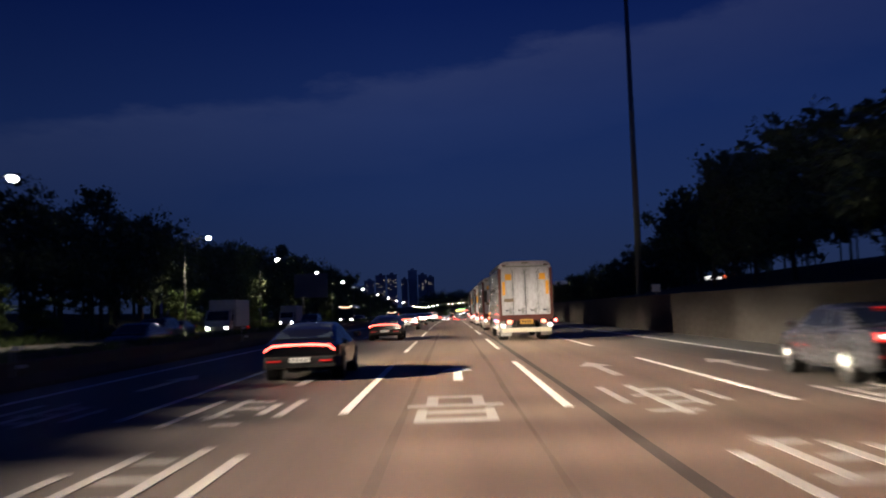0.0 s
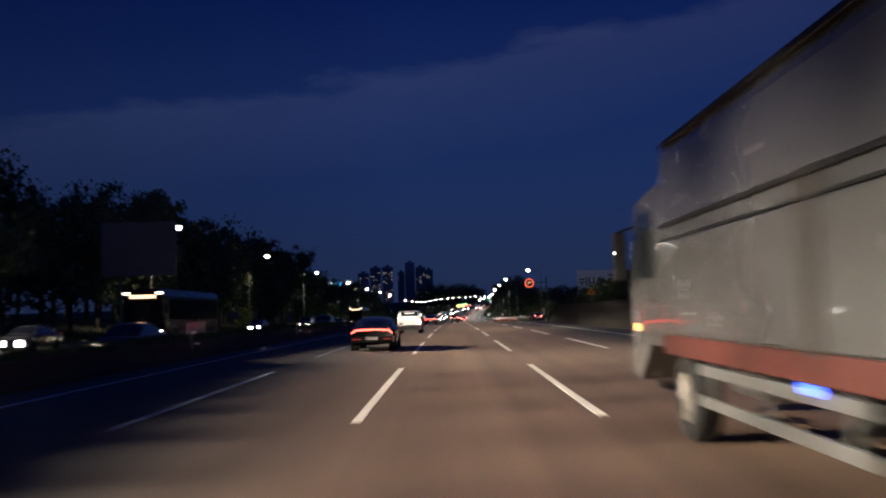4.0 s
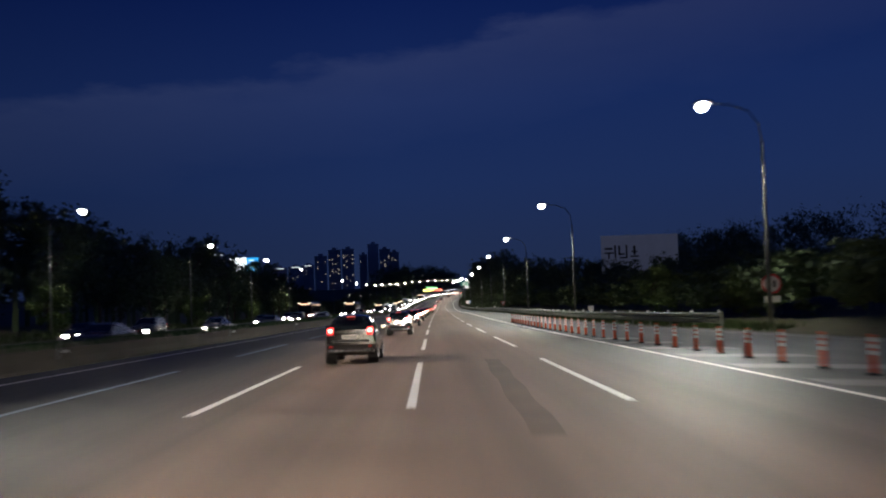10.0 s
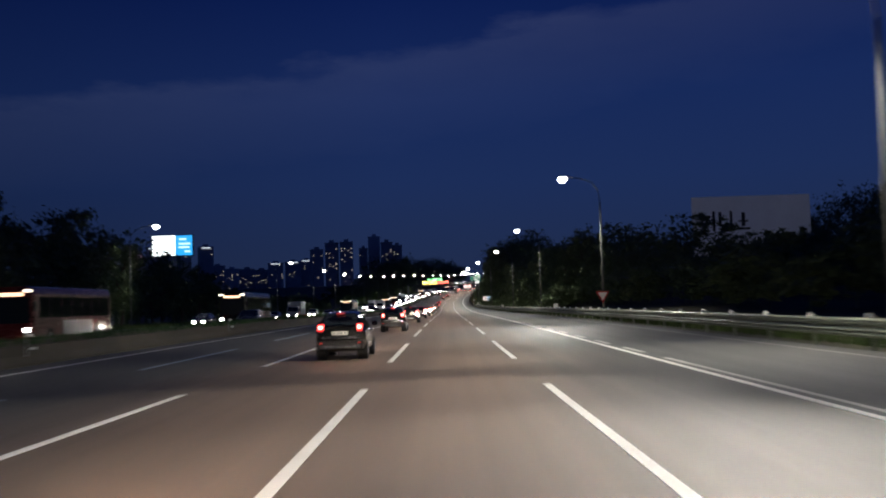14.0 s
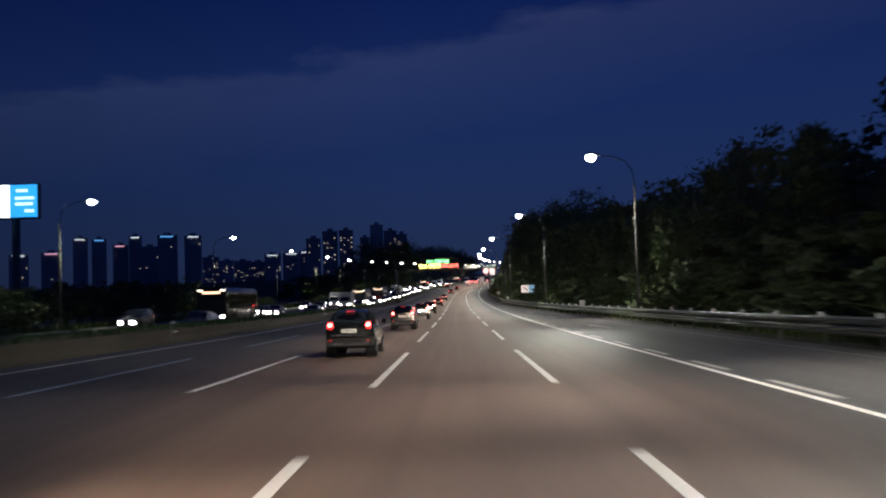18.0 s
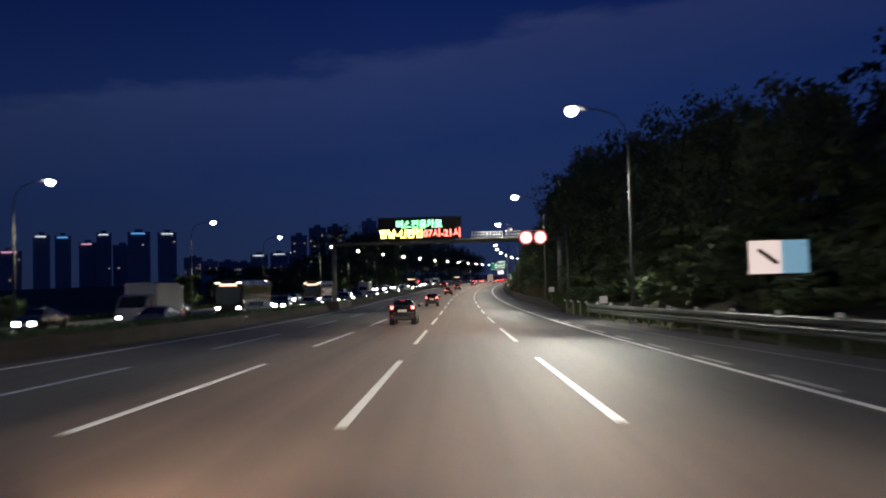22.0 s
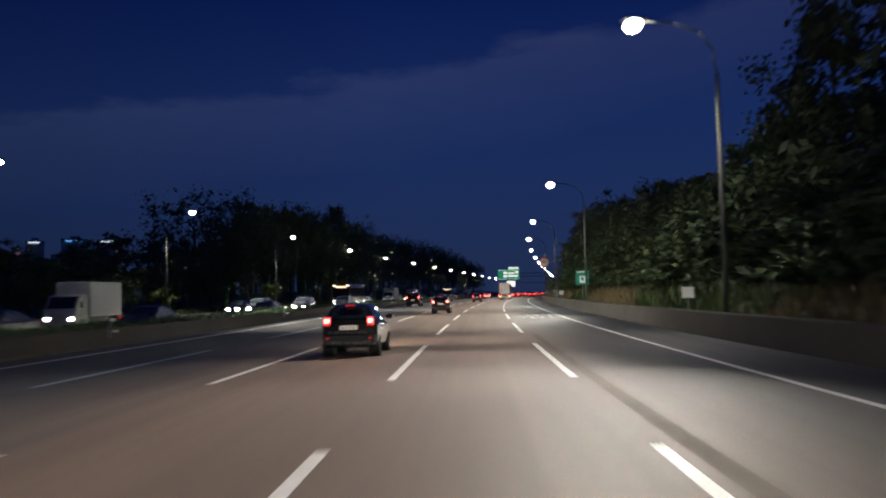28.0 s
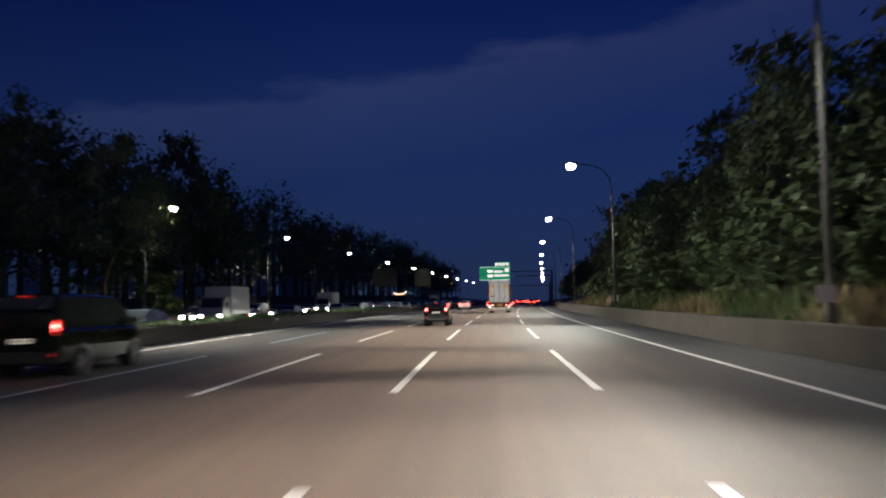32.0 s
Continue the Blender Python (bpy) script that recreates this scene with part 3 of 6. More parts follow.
first = median_marker()
for i, s in enumerate((21, 45, 66, 88, 112, 136, 160, 186, 212, 238, 262, 290, 316, 342, 370, 398, 426, 470, 520, 570, 640, 720, 770, 800, 828, 862, 895, 930, 970)):
    m = at(s, -8.98)
    if i == 0:
        first.matrix_basis = m
    else:
        copy_thing(first, m)


def marker_board():
    d = thing("marker_board", "small white square marker board on a short post", "marker board", "white marker boards")
    part("post", tubed((0, 0, -0.2), (0, 0, 0.80), 0.03, 0.03, 8), GALV, d)
    part("board", boxed(-0.26, 0.26, -0.02, 0.0, 0.75, 1.22, 0.015), REFLECT, d)
    return d


first = marker_board()
for i, (s, u, z) in enumerate(((54, 14.5, 1.5), (341.7, 18.7, 0.1), (470, 17.8, 0.1), (561, 17.2, 0.1), (640, 14.6, 0.1), (668, 14.1, 0.75), (773.8, 14.2, 0.55), (846, 14.3, 0.45), (862, 14.3, 0.6), (905, 14.3, 0.5))):
    m = at(s, u, z)
    if i == 0:
        first.matrix_basis = m
    else:
        copy_thing(first, m)

# ---- road signs ----
RED = material("sign_red", (0.55, 0.03, 0.03), 0.4, vary=0.1, scale=5)
RED_LIT = glow("lit_red_ring", (1.0, 0.10, 0.07), 0.55, (0.5, 0.03, 0.03))
RED_LED = glow("red_led_ring", (1.0, 0.14, 0.06), 1.4, (0.5, 0.03, 0.03))
WHITE_LIT = glow("lit_white_face", (1.0, 0.96, 0.92), 1.25, (0.8, 0.8, 0.8))
SIGN_WHITE = material("sign_white", (0.72, 0.72, 0.70), 0.45, vary=0.1, scale=4)
# green panel glow stands in for headlight light returned by reflective sheeting
SIGN_GREEN = glow("green_panel_retro_glow", (0.01, 0.26, 0.13), 0.75, (0.01, 0.22, 0.11))
SIGN_BLACK = material("sign_black", (0.02, 0.02, 0.02), 0.5, vary=0.1)
SIGN_ORANGE = material("sign_orange", (0.75, 0.25, 0.03), 0.45, vary=0.1)


def ring(bm, c, r0, r1, depth, n=36):
    """A flat ring in the xz plane that faces -y."""
    x, y, z = c
    vs = []
    for rr, yy in ((r1, y), (r1, y - depth), (r0, y - depth), (r0, y)):
        vs.append([bm.verts.new((x + rr * math.cos(i * math.tau / n), yy, z + rr * math.sin(i * math.tau / n))) for i in range(n)])
    for a, b in zip(vs, vs[1:] + vs[:1]):
        for i in range(n):
            bm.faces.new((a[i], a[(i + 1) % n], b[(i + 1) % n], b[i]))
    return bm


def round_face(parent, x, z, r, face, rim, bars=()):
    d = part("disc", disc(bmesh.new(), (x, 0.04, z), r, -0.04, "Y", 36), face, parent)
    part("rim", ring(bmesh.new(), (x, 0.0, z), r * 0.80, r, 0.02), rim, d, "red ring")
    for bx, bz, w, h in bars:
        part("mark", boxed(x + bx - w / 2, x + bx + w / 2, -0.012, -0.001, z + bz - h / 2, z + bz + h / 2), SIGN_BLACK, d)
    return d


# lit turn-ban sign on its own pole before the ramp
ban = thing("turn_ban_sign", "lit red ring turn-ban sign on an arm of a grey pole", "road sign", m=at(220, 11.85, -0.1))
part("pole", tubed((2.3, 0.15, -0.2), (2.3, 0.15, 6.2), 0.10, 0.08, 12), POLE, ban, smooth=True)
part("arm", tubed((2.3, 0.12, 5.4), (-0.1, 0.12, 5.4), 0.045, 0.04, 8), POLE, ban)
face = part("disc", disc(bmesh.new(), (0, 0.04, 5.4), 0.62, -0.04, "Y", 36), SIGN_BLACK, ban)
part("rim", ring(bmesh.new(), (0, 0, 5.4), 0.47, 0.62, 0.03), RED_LED, face, "glowing red ring")
bm = bmesh.new()
quad(bm, [(-0.20, -0.012, 5.20), (-0.10, -0.012, 5.20), (-0.10, -0.012, 5.48), (-0.20, -0.012, 5.48)], 0.01)
quad(bm, [(-0.20, -0.012, 5.42), (0.16, -0.012, 5.42), (0.16, -0.012, 5.54), (-0.20, -0.012, 5.54)], 0.011)
quad(bm, [(0.12, -0.013, 5.34), (0.34, -0.013, 5.48), (0.34, -0.013, 5.49), (0.12, -0.013, 5.62)], 0.01)
part("arrow", bm, glow("amber_led_arrow", (1.0, 0.42, 0.22), 1.0), face, "lit amber arrow")

tri = thing("warning_sign", "small orange triangular warning sign on a post", "road sign", m=at(181, 14.1))
part("post", tubed((0, 0.03, 1.6), (0, 0.03, 3.1), 0.035, 0.035, 8), GALV, tri)
bm = bmesh.new()
loft(bm, [[(-0.42, y, 2.72), (0.42, y, 2.72), (0.0, y, 3.45)] for y in (0.0, -0.02)])
part("plate", bm, SIGN_ORANGE, tri)
bm = bmesh.new()
loft(bm, [[(-0.08, y, 2.85), (0.08, y, 2.85), (0.0, y, 3.15)] for y in (-0.021, -0.026)])
part("mark", bm, SIGN_BLACK, tri)

spd = thing("speed_sign", "round red-rimmed speed sign with a white plate below", "road sign", m=at(304.4, 21.5))
part("post", tubed((0, 0.05, -0.2), (0, 0.05, 2.75), 0.045, 0.045, 10), GALV, spd)
round_face(spd, 0, 2.25, 0.52, SIGN_WHITE, RED, ((-0.13, 0, 0.14, 0.34), (0.14, 0, 0.16, 0.34)))
part("plate", boxed(-0.42, 0.42, -0.02, 0.01, 1.30, 1.62, 0.01), SIGN_WHITE, spd)

yld = thing("give_way_sign", "red and white inverted triangle give-way sign on a post", "road sign", m=at(437.8, 17.6))
part("post", tubed((0, 0.03, -0.2), (0, 0.03, 2.1), 0.04, 0.04, 8), GALV, yld)
bm = bmesh.new()
loft(bm, [[(-0.55, y, 2.25), (0.55, y, 2.25), (0.0, y, 1.28)] for y in (0.0, -0.02)])
plate = part("plate", bm, RED, yld)
bm = bmesh.new()
loft(bm, [[(-0.36, y, 2.14), (0.36, y, 2.14), (0.0, y, 1.50)] for y in (-0.021, -0.027)])
part("inset", bm, SIGN_WHITE, plate, "white inner triangle")

ad = thing("roadside_screen", "small lit advertising screen in pink-white and blue on two posts", "billboard", m=at(612.6, 16.2, 0, 0))
for x in (-0.75, 0.75):
    part("post", tubed((x, 0.06, -0.2), (x, 0.06, 2.3), 0.05, 0.05, 8), BLACK, ad)
scr = part("panel", boxed(-1.06, 1.06, 0.0, 0.10, 2.12, 3.34, 0.015), SIGN_BLACK, ad)
part("screen", boxed(-1.02, 0.10, -0.012, -0.001, 2.16, 3.30), glow("screen_pink_white", (1.0, 0.80, 0.74), 0.75), scr, "pale pink lit half")
part("screen", boxed(0.10, 1.02, -0.012, -0.001, 2.16, 3.30), glow("screen_blue", (0.16, 0.42, 0.62), 0.6), scr, "blue lit half")
bm = bmesh.new()
quad(bm, [(-0.75, -0.014, 2.95), (-0.10, -0.014, 2.45), (0.02, -0.014, 2.55), (-0.65, -0.014, 3.05)], 0.004)
part("picture_bar", bm, SIGN_BLACK, scr)

# gantry with the message board, the catwalk and the two speed signs
GS = 679.5
gan = thing("gantry", "grey steel gantry across the road with a lit message board", "gantry", m=at(GS, 0))
part("column", tubed((-8.55, 0, 0.0), (-8.55, 0, 7.35), 0.28, 0.26, 14), POLE, gan, smooth=True)
part("column", tubed((16.25, 0, -0.3), (16.25, 0, 7.35), 0.30, 0.26, 14), POLE, gan, smooth=True)
part("footing", boxed(-9.3, -7.75, -2.0, 8.5, -0.1, 0.95, 0.05, 0.15), CONCRETE, gan)
part("beam", boxed(-8.8, 16.5, -0.16, 0.16, 7.05, 7.38, 0.02), STEEL_GREEN, gan)
part("beam", boxed(-8.8, 16.5, 0.75, 1.0, 7.05, 7.30, 0.02), STEEL_GREEN, gan)
cat = part("catwalk", boxed(4.9, 15.0, -0.95, 0.75, 7.38, 7.44), GALV, gan)
for x0 in (6.7, 8.4, 10.4, 12.5):
    bm = bmesh.new()
    x1 = x0 + 1.6
    for z in (7.46, 7.80, 8.12):
        tube(bm, (x0, -0.9, z), (x1, -0.9, z), 0.032, 0.032, 6)
    for k in range(6):
        x = x0 + 1.6 * k / 5
        tube(bm, (x, -0.9, 7.44), (x, -0.9, 8.12), 0.026, 0.026, 6)
    part("railing", bm, material("pale_railing", (0.55, 0.55, 0.54), 0.5, 0.2, vary=0.15), cat, "pale catwalk railing")
for k in range(6):
    part("bracket", boxed(5.2 + k * 1.7, 5.3 + k * 1.7, -0.95, 0.9, 6.95, 7.05), STEEL_GREEN, gan)
cabinet = part("cabinet", boxed(10.7, 11.1, -0.9, -0.6, 8.15, 8.45, 0.02), REFLECT, gan, "small white camera box")
vms = part("message_board", boxed(-3.55, 5.55, -0.75, 0.30, 7.42, 9.85, 0.05), material("board_black", (0.012, 0.012, 0.013), 0.6, vary=0.2), gan, "black message board cabinet")
part("hood", boxed(-3.65, 5.65, -0.95, 0.3, 9.85, 9.91, 0.01), SIGN_BLACK, vms)


def lettering(text, size, x, z, mat, parent, name, weight=0.0):
    """Text in the built-in font as a mesh that faces -y."""
    cu = bpy.data.curves.new(name, "FONT")
    cu.body, cu.size, cu.extrude, cu.offset = text, size, 0.01, weight
    tmp = bpy.data.objects.new(name, cu)
    scene.collection.objects.link(tmp)
    dg = bpy.context.evaluated_depsgraph_get()
    me = bpy.data.meshes.new_from_object(tmp.evaluated_get(dg))
    bpy.data.objects.remove(tmp)
    me.materials.clear()
    me.materials.append(mat)
    xs = [v.co.x for v in me.vertices]
    ob = new(name, me)
    ob.parent = parent
    ob.matrix_basis = pose(x, 0, z, 90, 0, 0)
    return ob, (min(xs), max(xs)) if xs else (0, 0)


def fit_text(text, x0, x1, z, height, mat, parent, weight):
    ob, (a, b) = lettering(text, height, 0, z, mat, parent, "lettering", weight)
    k = (x1 - x0) / max(0.01, b - a)
    ob.matrix_basis = Matrix.Translation((x0 - a * k, -0.77, z)) @ pose(0, 0, 0, 90, 0, 0) @ Matrix.Diagonal((k, 1, 1, 1))


fit_text("버스전용차로", -1.55, 3.45, 8.80, 0.96, glow("led_green", (0.22, 1.0, 0.36), 4.2), vms, 0.028)
fit_text("한남-신탄진", -3.40, 1.30, 7.78, 1.00, glow("led_yellow", (1.0, 0.84, 0.20), 6.4), vms, 0.028)
fit_text("07시-21시", 1.40, 5.42, 7.78, 1.00, glow("led_red", (1.0, 0.15, 0.11), 5.6), vms, 0.022)

can = thing("cantilever_signs", "pair of lit round speed signs on a dark cantilever frame", "road sign", m=at(662, 0))
part("column", tubed((15.1, 0.2, -0.3), (15.1, 0.2, 7.6), 0.17, 0.15, 12), STEEL_GREEN, can, smooth=True)
for z in (6.25, 7.05):
    part("arm", tubed((15.1, 0.15, z), (10.6, 0.15, z), 0.07, 0.06, 8), STEEL_GREEN, can)
for x, marks in ((11.35, ()), (12.63, ((-0.18, 0.12, 0.08, 0.10), (0.12, 0.14, 0.08, 0.10), (0.0, -0.24, 0.42, 0.05), (-0.08, -0.08, 0.08, 0.14)))):
    round_face(can, x, 6.5, 0.64, WHITE_LIT, RED_LIT, marks)

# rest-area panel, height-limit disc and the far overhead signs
# both colours glow in place of headlights on the reflective sign
GREEN_RETRO, PICTO_RETRO = glow("sign_green_retro_glow", (0.02, 0.34, 0.20), 0.32, (0.02, 0.12, 0.07)), glow("sign_pictogram_retro_glow", (0.88, 1.0, 0.94), 0.40)
rest = thing("rest_area_sign", "green rest-area panel with a white pictogram on a post", "road sign", m=at(828.5, 15.4))
part("post", tubed((0, 0.06, 0.2), (0, 0.06, 3.6), 0.06, 0.06, 8), GALV, rest)
pn = part("panel", boxed(-0.66, 0.66, 0.0, 0.05, 2.25, 3.42, 0.02), GREEN_RETRO, rest, "green panel")
part("tab", boxed(-0.66, 0.66, 0.0, 0.05, 3.44, 3.70, 0.02), GREEN_RETRO, rest)
for k in range(4):
    part("letter_bar", boxed(-0.56 + 0.29 * k, -0.36 + 0.29 * k, -0.012, -0.001, 3.49, 3.65), PICTO_RETRO, pn)
part("pictogram", boxed(-0.30, 0.30, -0.012, -0.001, 2.45, 3.15, 0.0), PICTO_RETRO, pn)
part("pictogram_mark", boxed(-0.12, 0.12, -0.02, -0.013, 2.70, 3.02), GREEN_RETRO, pn)

lim = thing("height_limit_sign", "round red-rimmed limit sign high on a slim pole", "road sign", m=at(847.8, 12.4))
part("pole", tubed((1.55, 0.1, 0.4), (1.55, 0.1, 6.2), 0.07, 0.06, 10), POLE, lim)
part("arm", tubed((1.55, 0.08, 5.3), (-0.2, 0.08, 5.3), 0.035, 0.03, 8), POLE, lim)
round_face(lim, 0, 5.3, 0.62, SIGN_WHITE, RED, ((0, 0.10, 0.62, 0.12), (0, -0.12, 0.70, 0.10)))

dirn = thing("direction_sign", "large green overhead direction sign on a cantilever gantry", "road sign", m=at(1062, 0))
part("column", tubed((13.9, 0.4, -0.3), (13.9, 0.4, 8.4), 0.24, 0.22, 12), POLE, dirn, smooth=True)
for z in (7.3, 8.5):
    part("arm", tubed((13.9, 0.35, z), (-4.2, 0.35, z), 0.10, 0.09, 8), POLE, dirn)
# panel and letters emit what the sheeting would throw back
pn = part("panel", boxed(-4.2, 3.5, 0.0, 0.12, 6.35, 9.85, 0.05), SIGN_GREEN, dirn, "green panel")
part("panel_border", ring(bmesh.new(), (-3.2, -0.01, 8.2), 0.38, 0.52, 0.012, 20), SIGN_WHITE, pn)
for x0, x1, z0, z1 in ((-4.08, 3.38, 9.68, 9.75), (-4.08, 3.38, 6.45, 6.52), (-2.2, -0.9, 8.4, 9.0), (-2.2, -0.9, 7.2, 7.8), (-0.5, 1.6, 8.35, 8.75), (-0.5, 3.1, 7.35, 7.75), (2.2, 3.1, 8.5, 9.3)):
    part("letter_bar", boxed(x0, x1, -0.012, -0.001, z0, z1), WHITE_LIT, pn)
tab = part("tab", boxed(-0.4, 3.5, 0.0, 0.10, 9.9, 10.9, 0.03), SIGN_GREEN, dirn)
for k in range(4):
    part("letter_bar", boxed(-0.2 + 0.9 * k, 0.4 + 0.9 * k, -0.012, -0.001, 10.1, 10.7), WHITE_LIT, tab)
board = thing("lane_board", "small lit white panel over the road far ahead", "road sign", m=at(1085, 0))
part("column", tubed((13.9, 0.4, -0.3), (13.9, 0.4, 5.6), 0.2, 0.18, 10), POLE, board)
part("arm", tubed((13.9, 0.35, 5.2), (-2.6, 0.35, 5.2), 0.09, 0.08, 8), POLE, board)
part("panel", boxed(-2.6, 0.6, 0.0, 0.1, 3.9, 6.0, 0.04), WHITE_LIT, board, "lit white panel")

back = thing("oncoming_gantry", "sign gantry of the oncoming side seen from behind", "gantry", m=at(995, 0))
part("column", tubed((-29.6, 0, -0.3), (-29.6, 0, 8.0), 0.24, 0.22, 12), POLE, back)
for z in (5.6, 6.6):
    part("arm", tubed((-29.6, 0, z), (-9.4, 0, z), 0.10, 0.09, 8), POLE, back)
for x0, x1, z0, z1 in ((-18.9, -14.6, 4.3, 7.5), (-11.4, -8.6, 4.2, 7.2)):
    part("panel", boxed(x0, x1, -0.16, -0.04, z0, z1, 0.03), STEEL_GREEN, back, "grey rear face of a sign panel")

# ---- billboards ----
# faint glow put into the sheet for sky light; the board has no lamps
BILL_SKYGLOW = material("billboard_sheet_skyglow", (0.74, 0.76, 0.82), 0.6, vary=0.12, scale=0.8, emit=(0.72, 0.80, 1.0), strength=0.030)
lb = thing("billboard", "plain grey billboard on a single post beside the oncoming lanes", "billboard", m=at(180, -26.7))
part("post", tubed((-1.8, 0.3, -0.3), (-1.8, 0.3, 5.6), 0.16, 0.14, 10), POLE, lb)
pn = part("panel", boxed(-3.4, 3.4, 0.0, 0.25, 5.6, 10.5, 0.04), material("weathered_grey_sheet", (0.20, 0.205, 0.21), 0.6, vary=0.2, scale=0.8), lb)
for k in range(5):
    part("seam", boxed(-3.38, 3.38, -0.006, -0.001, 6.3 + k * 0.85, 6.33 + k * 0.85), POLE, pn)

rb = thing("billboard", "large pale billboard with dark strokes standing among trees", "billboard", m=at(572, 76, 0, 0))
for x in (-9, 0, 9):
    part("post", tubed((x, 0.6, -4), (x, 0.6, 9), 0.4, 0.35, 10), POLE, rb)
pn = part("panel", boxed(-13.6, 13.6, 0.0, 0.6, 8.2, 24.6, 0.08), BILL_SKYGLOW, rb, "pale panel with dark strokes")
for x0, x1, z0, z1 in ((-12.4, -9.6, 19.6, 20.3), (-11.3, -10.7, 16.4, 18.4), (-12.6, -9.2, 18.2, 18.7), (-9.0, -8.4, 16.6, 21.2), (-7.6, -6.9, 18.0, 21.0), (-7.6, -5.4, 17.6, 18.2), (-5.0, -4.4, 16.6, 21.2), (-7.2, -4.6, 16.4, 16.9), (-3.4, -0.4, 16.8, 17.3), (-2.3, -1.5, 17.6, 20.8), (-3.0, -0.8, 18.6, 19.0)):
    part("stroke", boxed(x0, x1, -0.03, -0.002, z0, z1), SIGN_BLACK, pn)
part("line", boxed(-8, 6, -0.03, -0.002, 11.6, 11.8), material("pale_stroke", (0.2, 0.2, 0.22), 0.6, vary=0.1), pn)

led = thing("led_billboard", "bright white and cyan screen billboard on a tall column", "billboard", m=at(640, -78.2, 0, 0))
part("column", tubed((1, 0.8, -6), (1, 0.8, 18.6), 0.8, 0.7, 14), POLE, led, smooth=True)
case = part("cabinet", boxed(-7.1, 5.5, 0.1, 1.4, 18.4, 25.0, 0.1), SIGN_BLACK, led)
part("screen", boxed(-6.9, 0.2, 0.0, 0.099, 18.7, 24.8), glow("screen_white", (0.88, 0.97, 1.0), 2.6), case, "glowing white half")
blue = part("screen", boxed(0.2, 5.4, 0.0, 0.099, 18.7, 24.8), glow("screen_cyan", (0.03, 0.42, 1.0), 1.15), case, "glowing cyan half")
for z, x0, x1 in ((23.4, 1.4, 3.6), (22.0, 1.2, 4.8), (20.9, 1.2, 4.6), (19.6, 3.0, 4.8)):
    part("letter_bar", boxed(x0, x1, -0.02, -0.002, z, z + 0.55), glow("screen_pale", (0.6, 0.9, 1.0), 1.5), blue)

# ---- filling station behind the retaining wall ----
gas = thing("filling_station_canopy", "lit filling-station canopy behind the roadside trees", "filling station", m=at(162, 48, 0.4))
for x, y in ((-5, -3), (5, -3), (-5, 5), (5, 5)):
    part("column", boxed(x - 0.25, x + 0.25, y - 0.25, y + 0.25, -1, 5.2, 0.03), SIGN_WHITE, gas)
roof = part("roof", boxed(-8, 8, -6, 8, 5.2, 6.1, 0.08), SIGN_WHITE, gas)
part("fascia", boxed(-7.9, 2.0, -6.03, -6.002, 5.35, 5.95), WHITE_LIT, roof, "lit white fascia")
part("fascia", boxed(2.0, 6.4, -6.03, -6.002, 5.35, 5.95), RED_LED, roof, "lit red fascia")
for x in (-6, -2, 2, 6):
    part("downlight", boxed(x - 0.5, x + 0.5, -4.5, -3.5, 5.12, 5.198), glow("downlight", (1.0, 1.0, 0.95), 6.0), roof)

# ---- vehicles ----
def paint(name, color, rough=0.28, metal=0.3):
    return material("car_paint_" + name, color, rough, metal, vary=0.08, scale=3, coat=0.7)


P_BLACK, P_DARK, P_GREY = paint("black", (0.010, 0.010, 0.012)), paint("dark", (0.032, 0.034, 0.042)), paint("grey", (0.085, 0.088, 0.10))
P_WHITE, P_SILVER, P_RED = paint("white", (0.62, 0.62, 0.60), 0.35, 0.0), paint("silver", (0.34, 0.35, 0.36)), paint("red", (0.25, 0.02, 0.02))
P_GLOSS = paint("gloss_black", (0.004, 0.004, 0.005), 0.10, 0.0)
PLATE_INK = material("plate_grey_bars", (0.16, 0.16, 0.17), 0.6, vary=0)
PLATE = material("plate_white", (0.7, 0.7, 0.68), 0.5, vary=0.05)


def interp(y, table):
    return float(np.interp(y, [p[0] for p in table], [p[1] for p in table]))


def wheel(parent, x, y, r, w=0.22, rim=ALLOY):
    side = 1 if x > 0 else -1
    bm = bmesh.new()
    n = 20
    prof = ((0.62 * r, -w / 2), (0.92 * r, -w / 2), (r, -w / 2 + 0.04), (r, w / 2 - 0.04), (0.92 * r, w / 2), (0.62 * r, w / 2))
    rings = [[(x + d, y + rr * math.cos(i * math.tau / n), r + rr * math.sin(i * math.tau / n)) for rr, d in prof] for i in range(n)]
    rows = [[bm.verts.new(p) for p in rg] for rg in rings]
    for i in range(n):
        a, b = rows[i], rows[(i + 1) % n]
        for j in range(6):
            bm.faces.new((a[j], a[(j + 1) % 6], b[(j + 1) % 6], b[j]))
    ty = part("wheel", bm, RUBBER, parent, smooth=True)
    bm = bmesh.new()
    xo = x + side * (w / 2 - 0.03)
    tube(bm, (xo - side * 0.08, y, r), (xo, y, r), 0.62 * r, 0.58 * r, 20)
    for k in range(5):
        a = k * math.tau / 5
        tube(bm, (xo + side * 0.01, y, r), (xo + side * 0.015, y + 0.55 * r * math.cos(a), r + 0.55 * r * math.sin(a)), 0.05, 0.035, 6)
    part("rim", bm, rim, ty, "alloy rim")


def car_shell(st, y):
    """Half widths and heights of a car's cross-section y metres ahead of its middle."""
    return interp(y, st["width"]), interp(y, st["deck"]), interp(y, st["roof"])


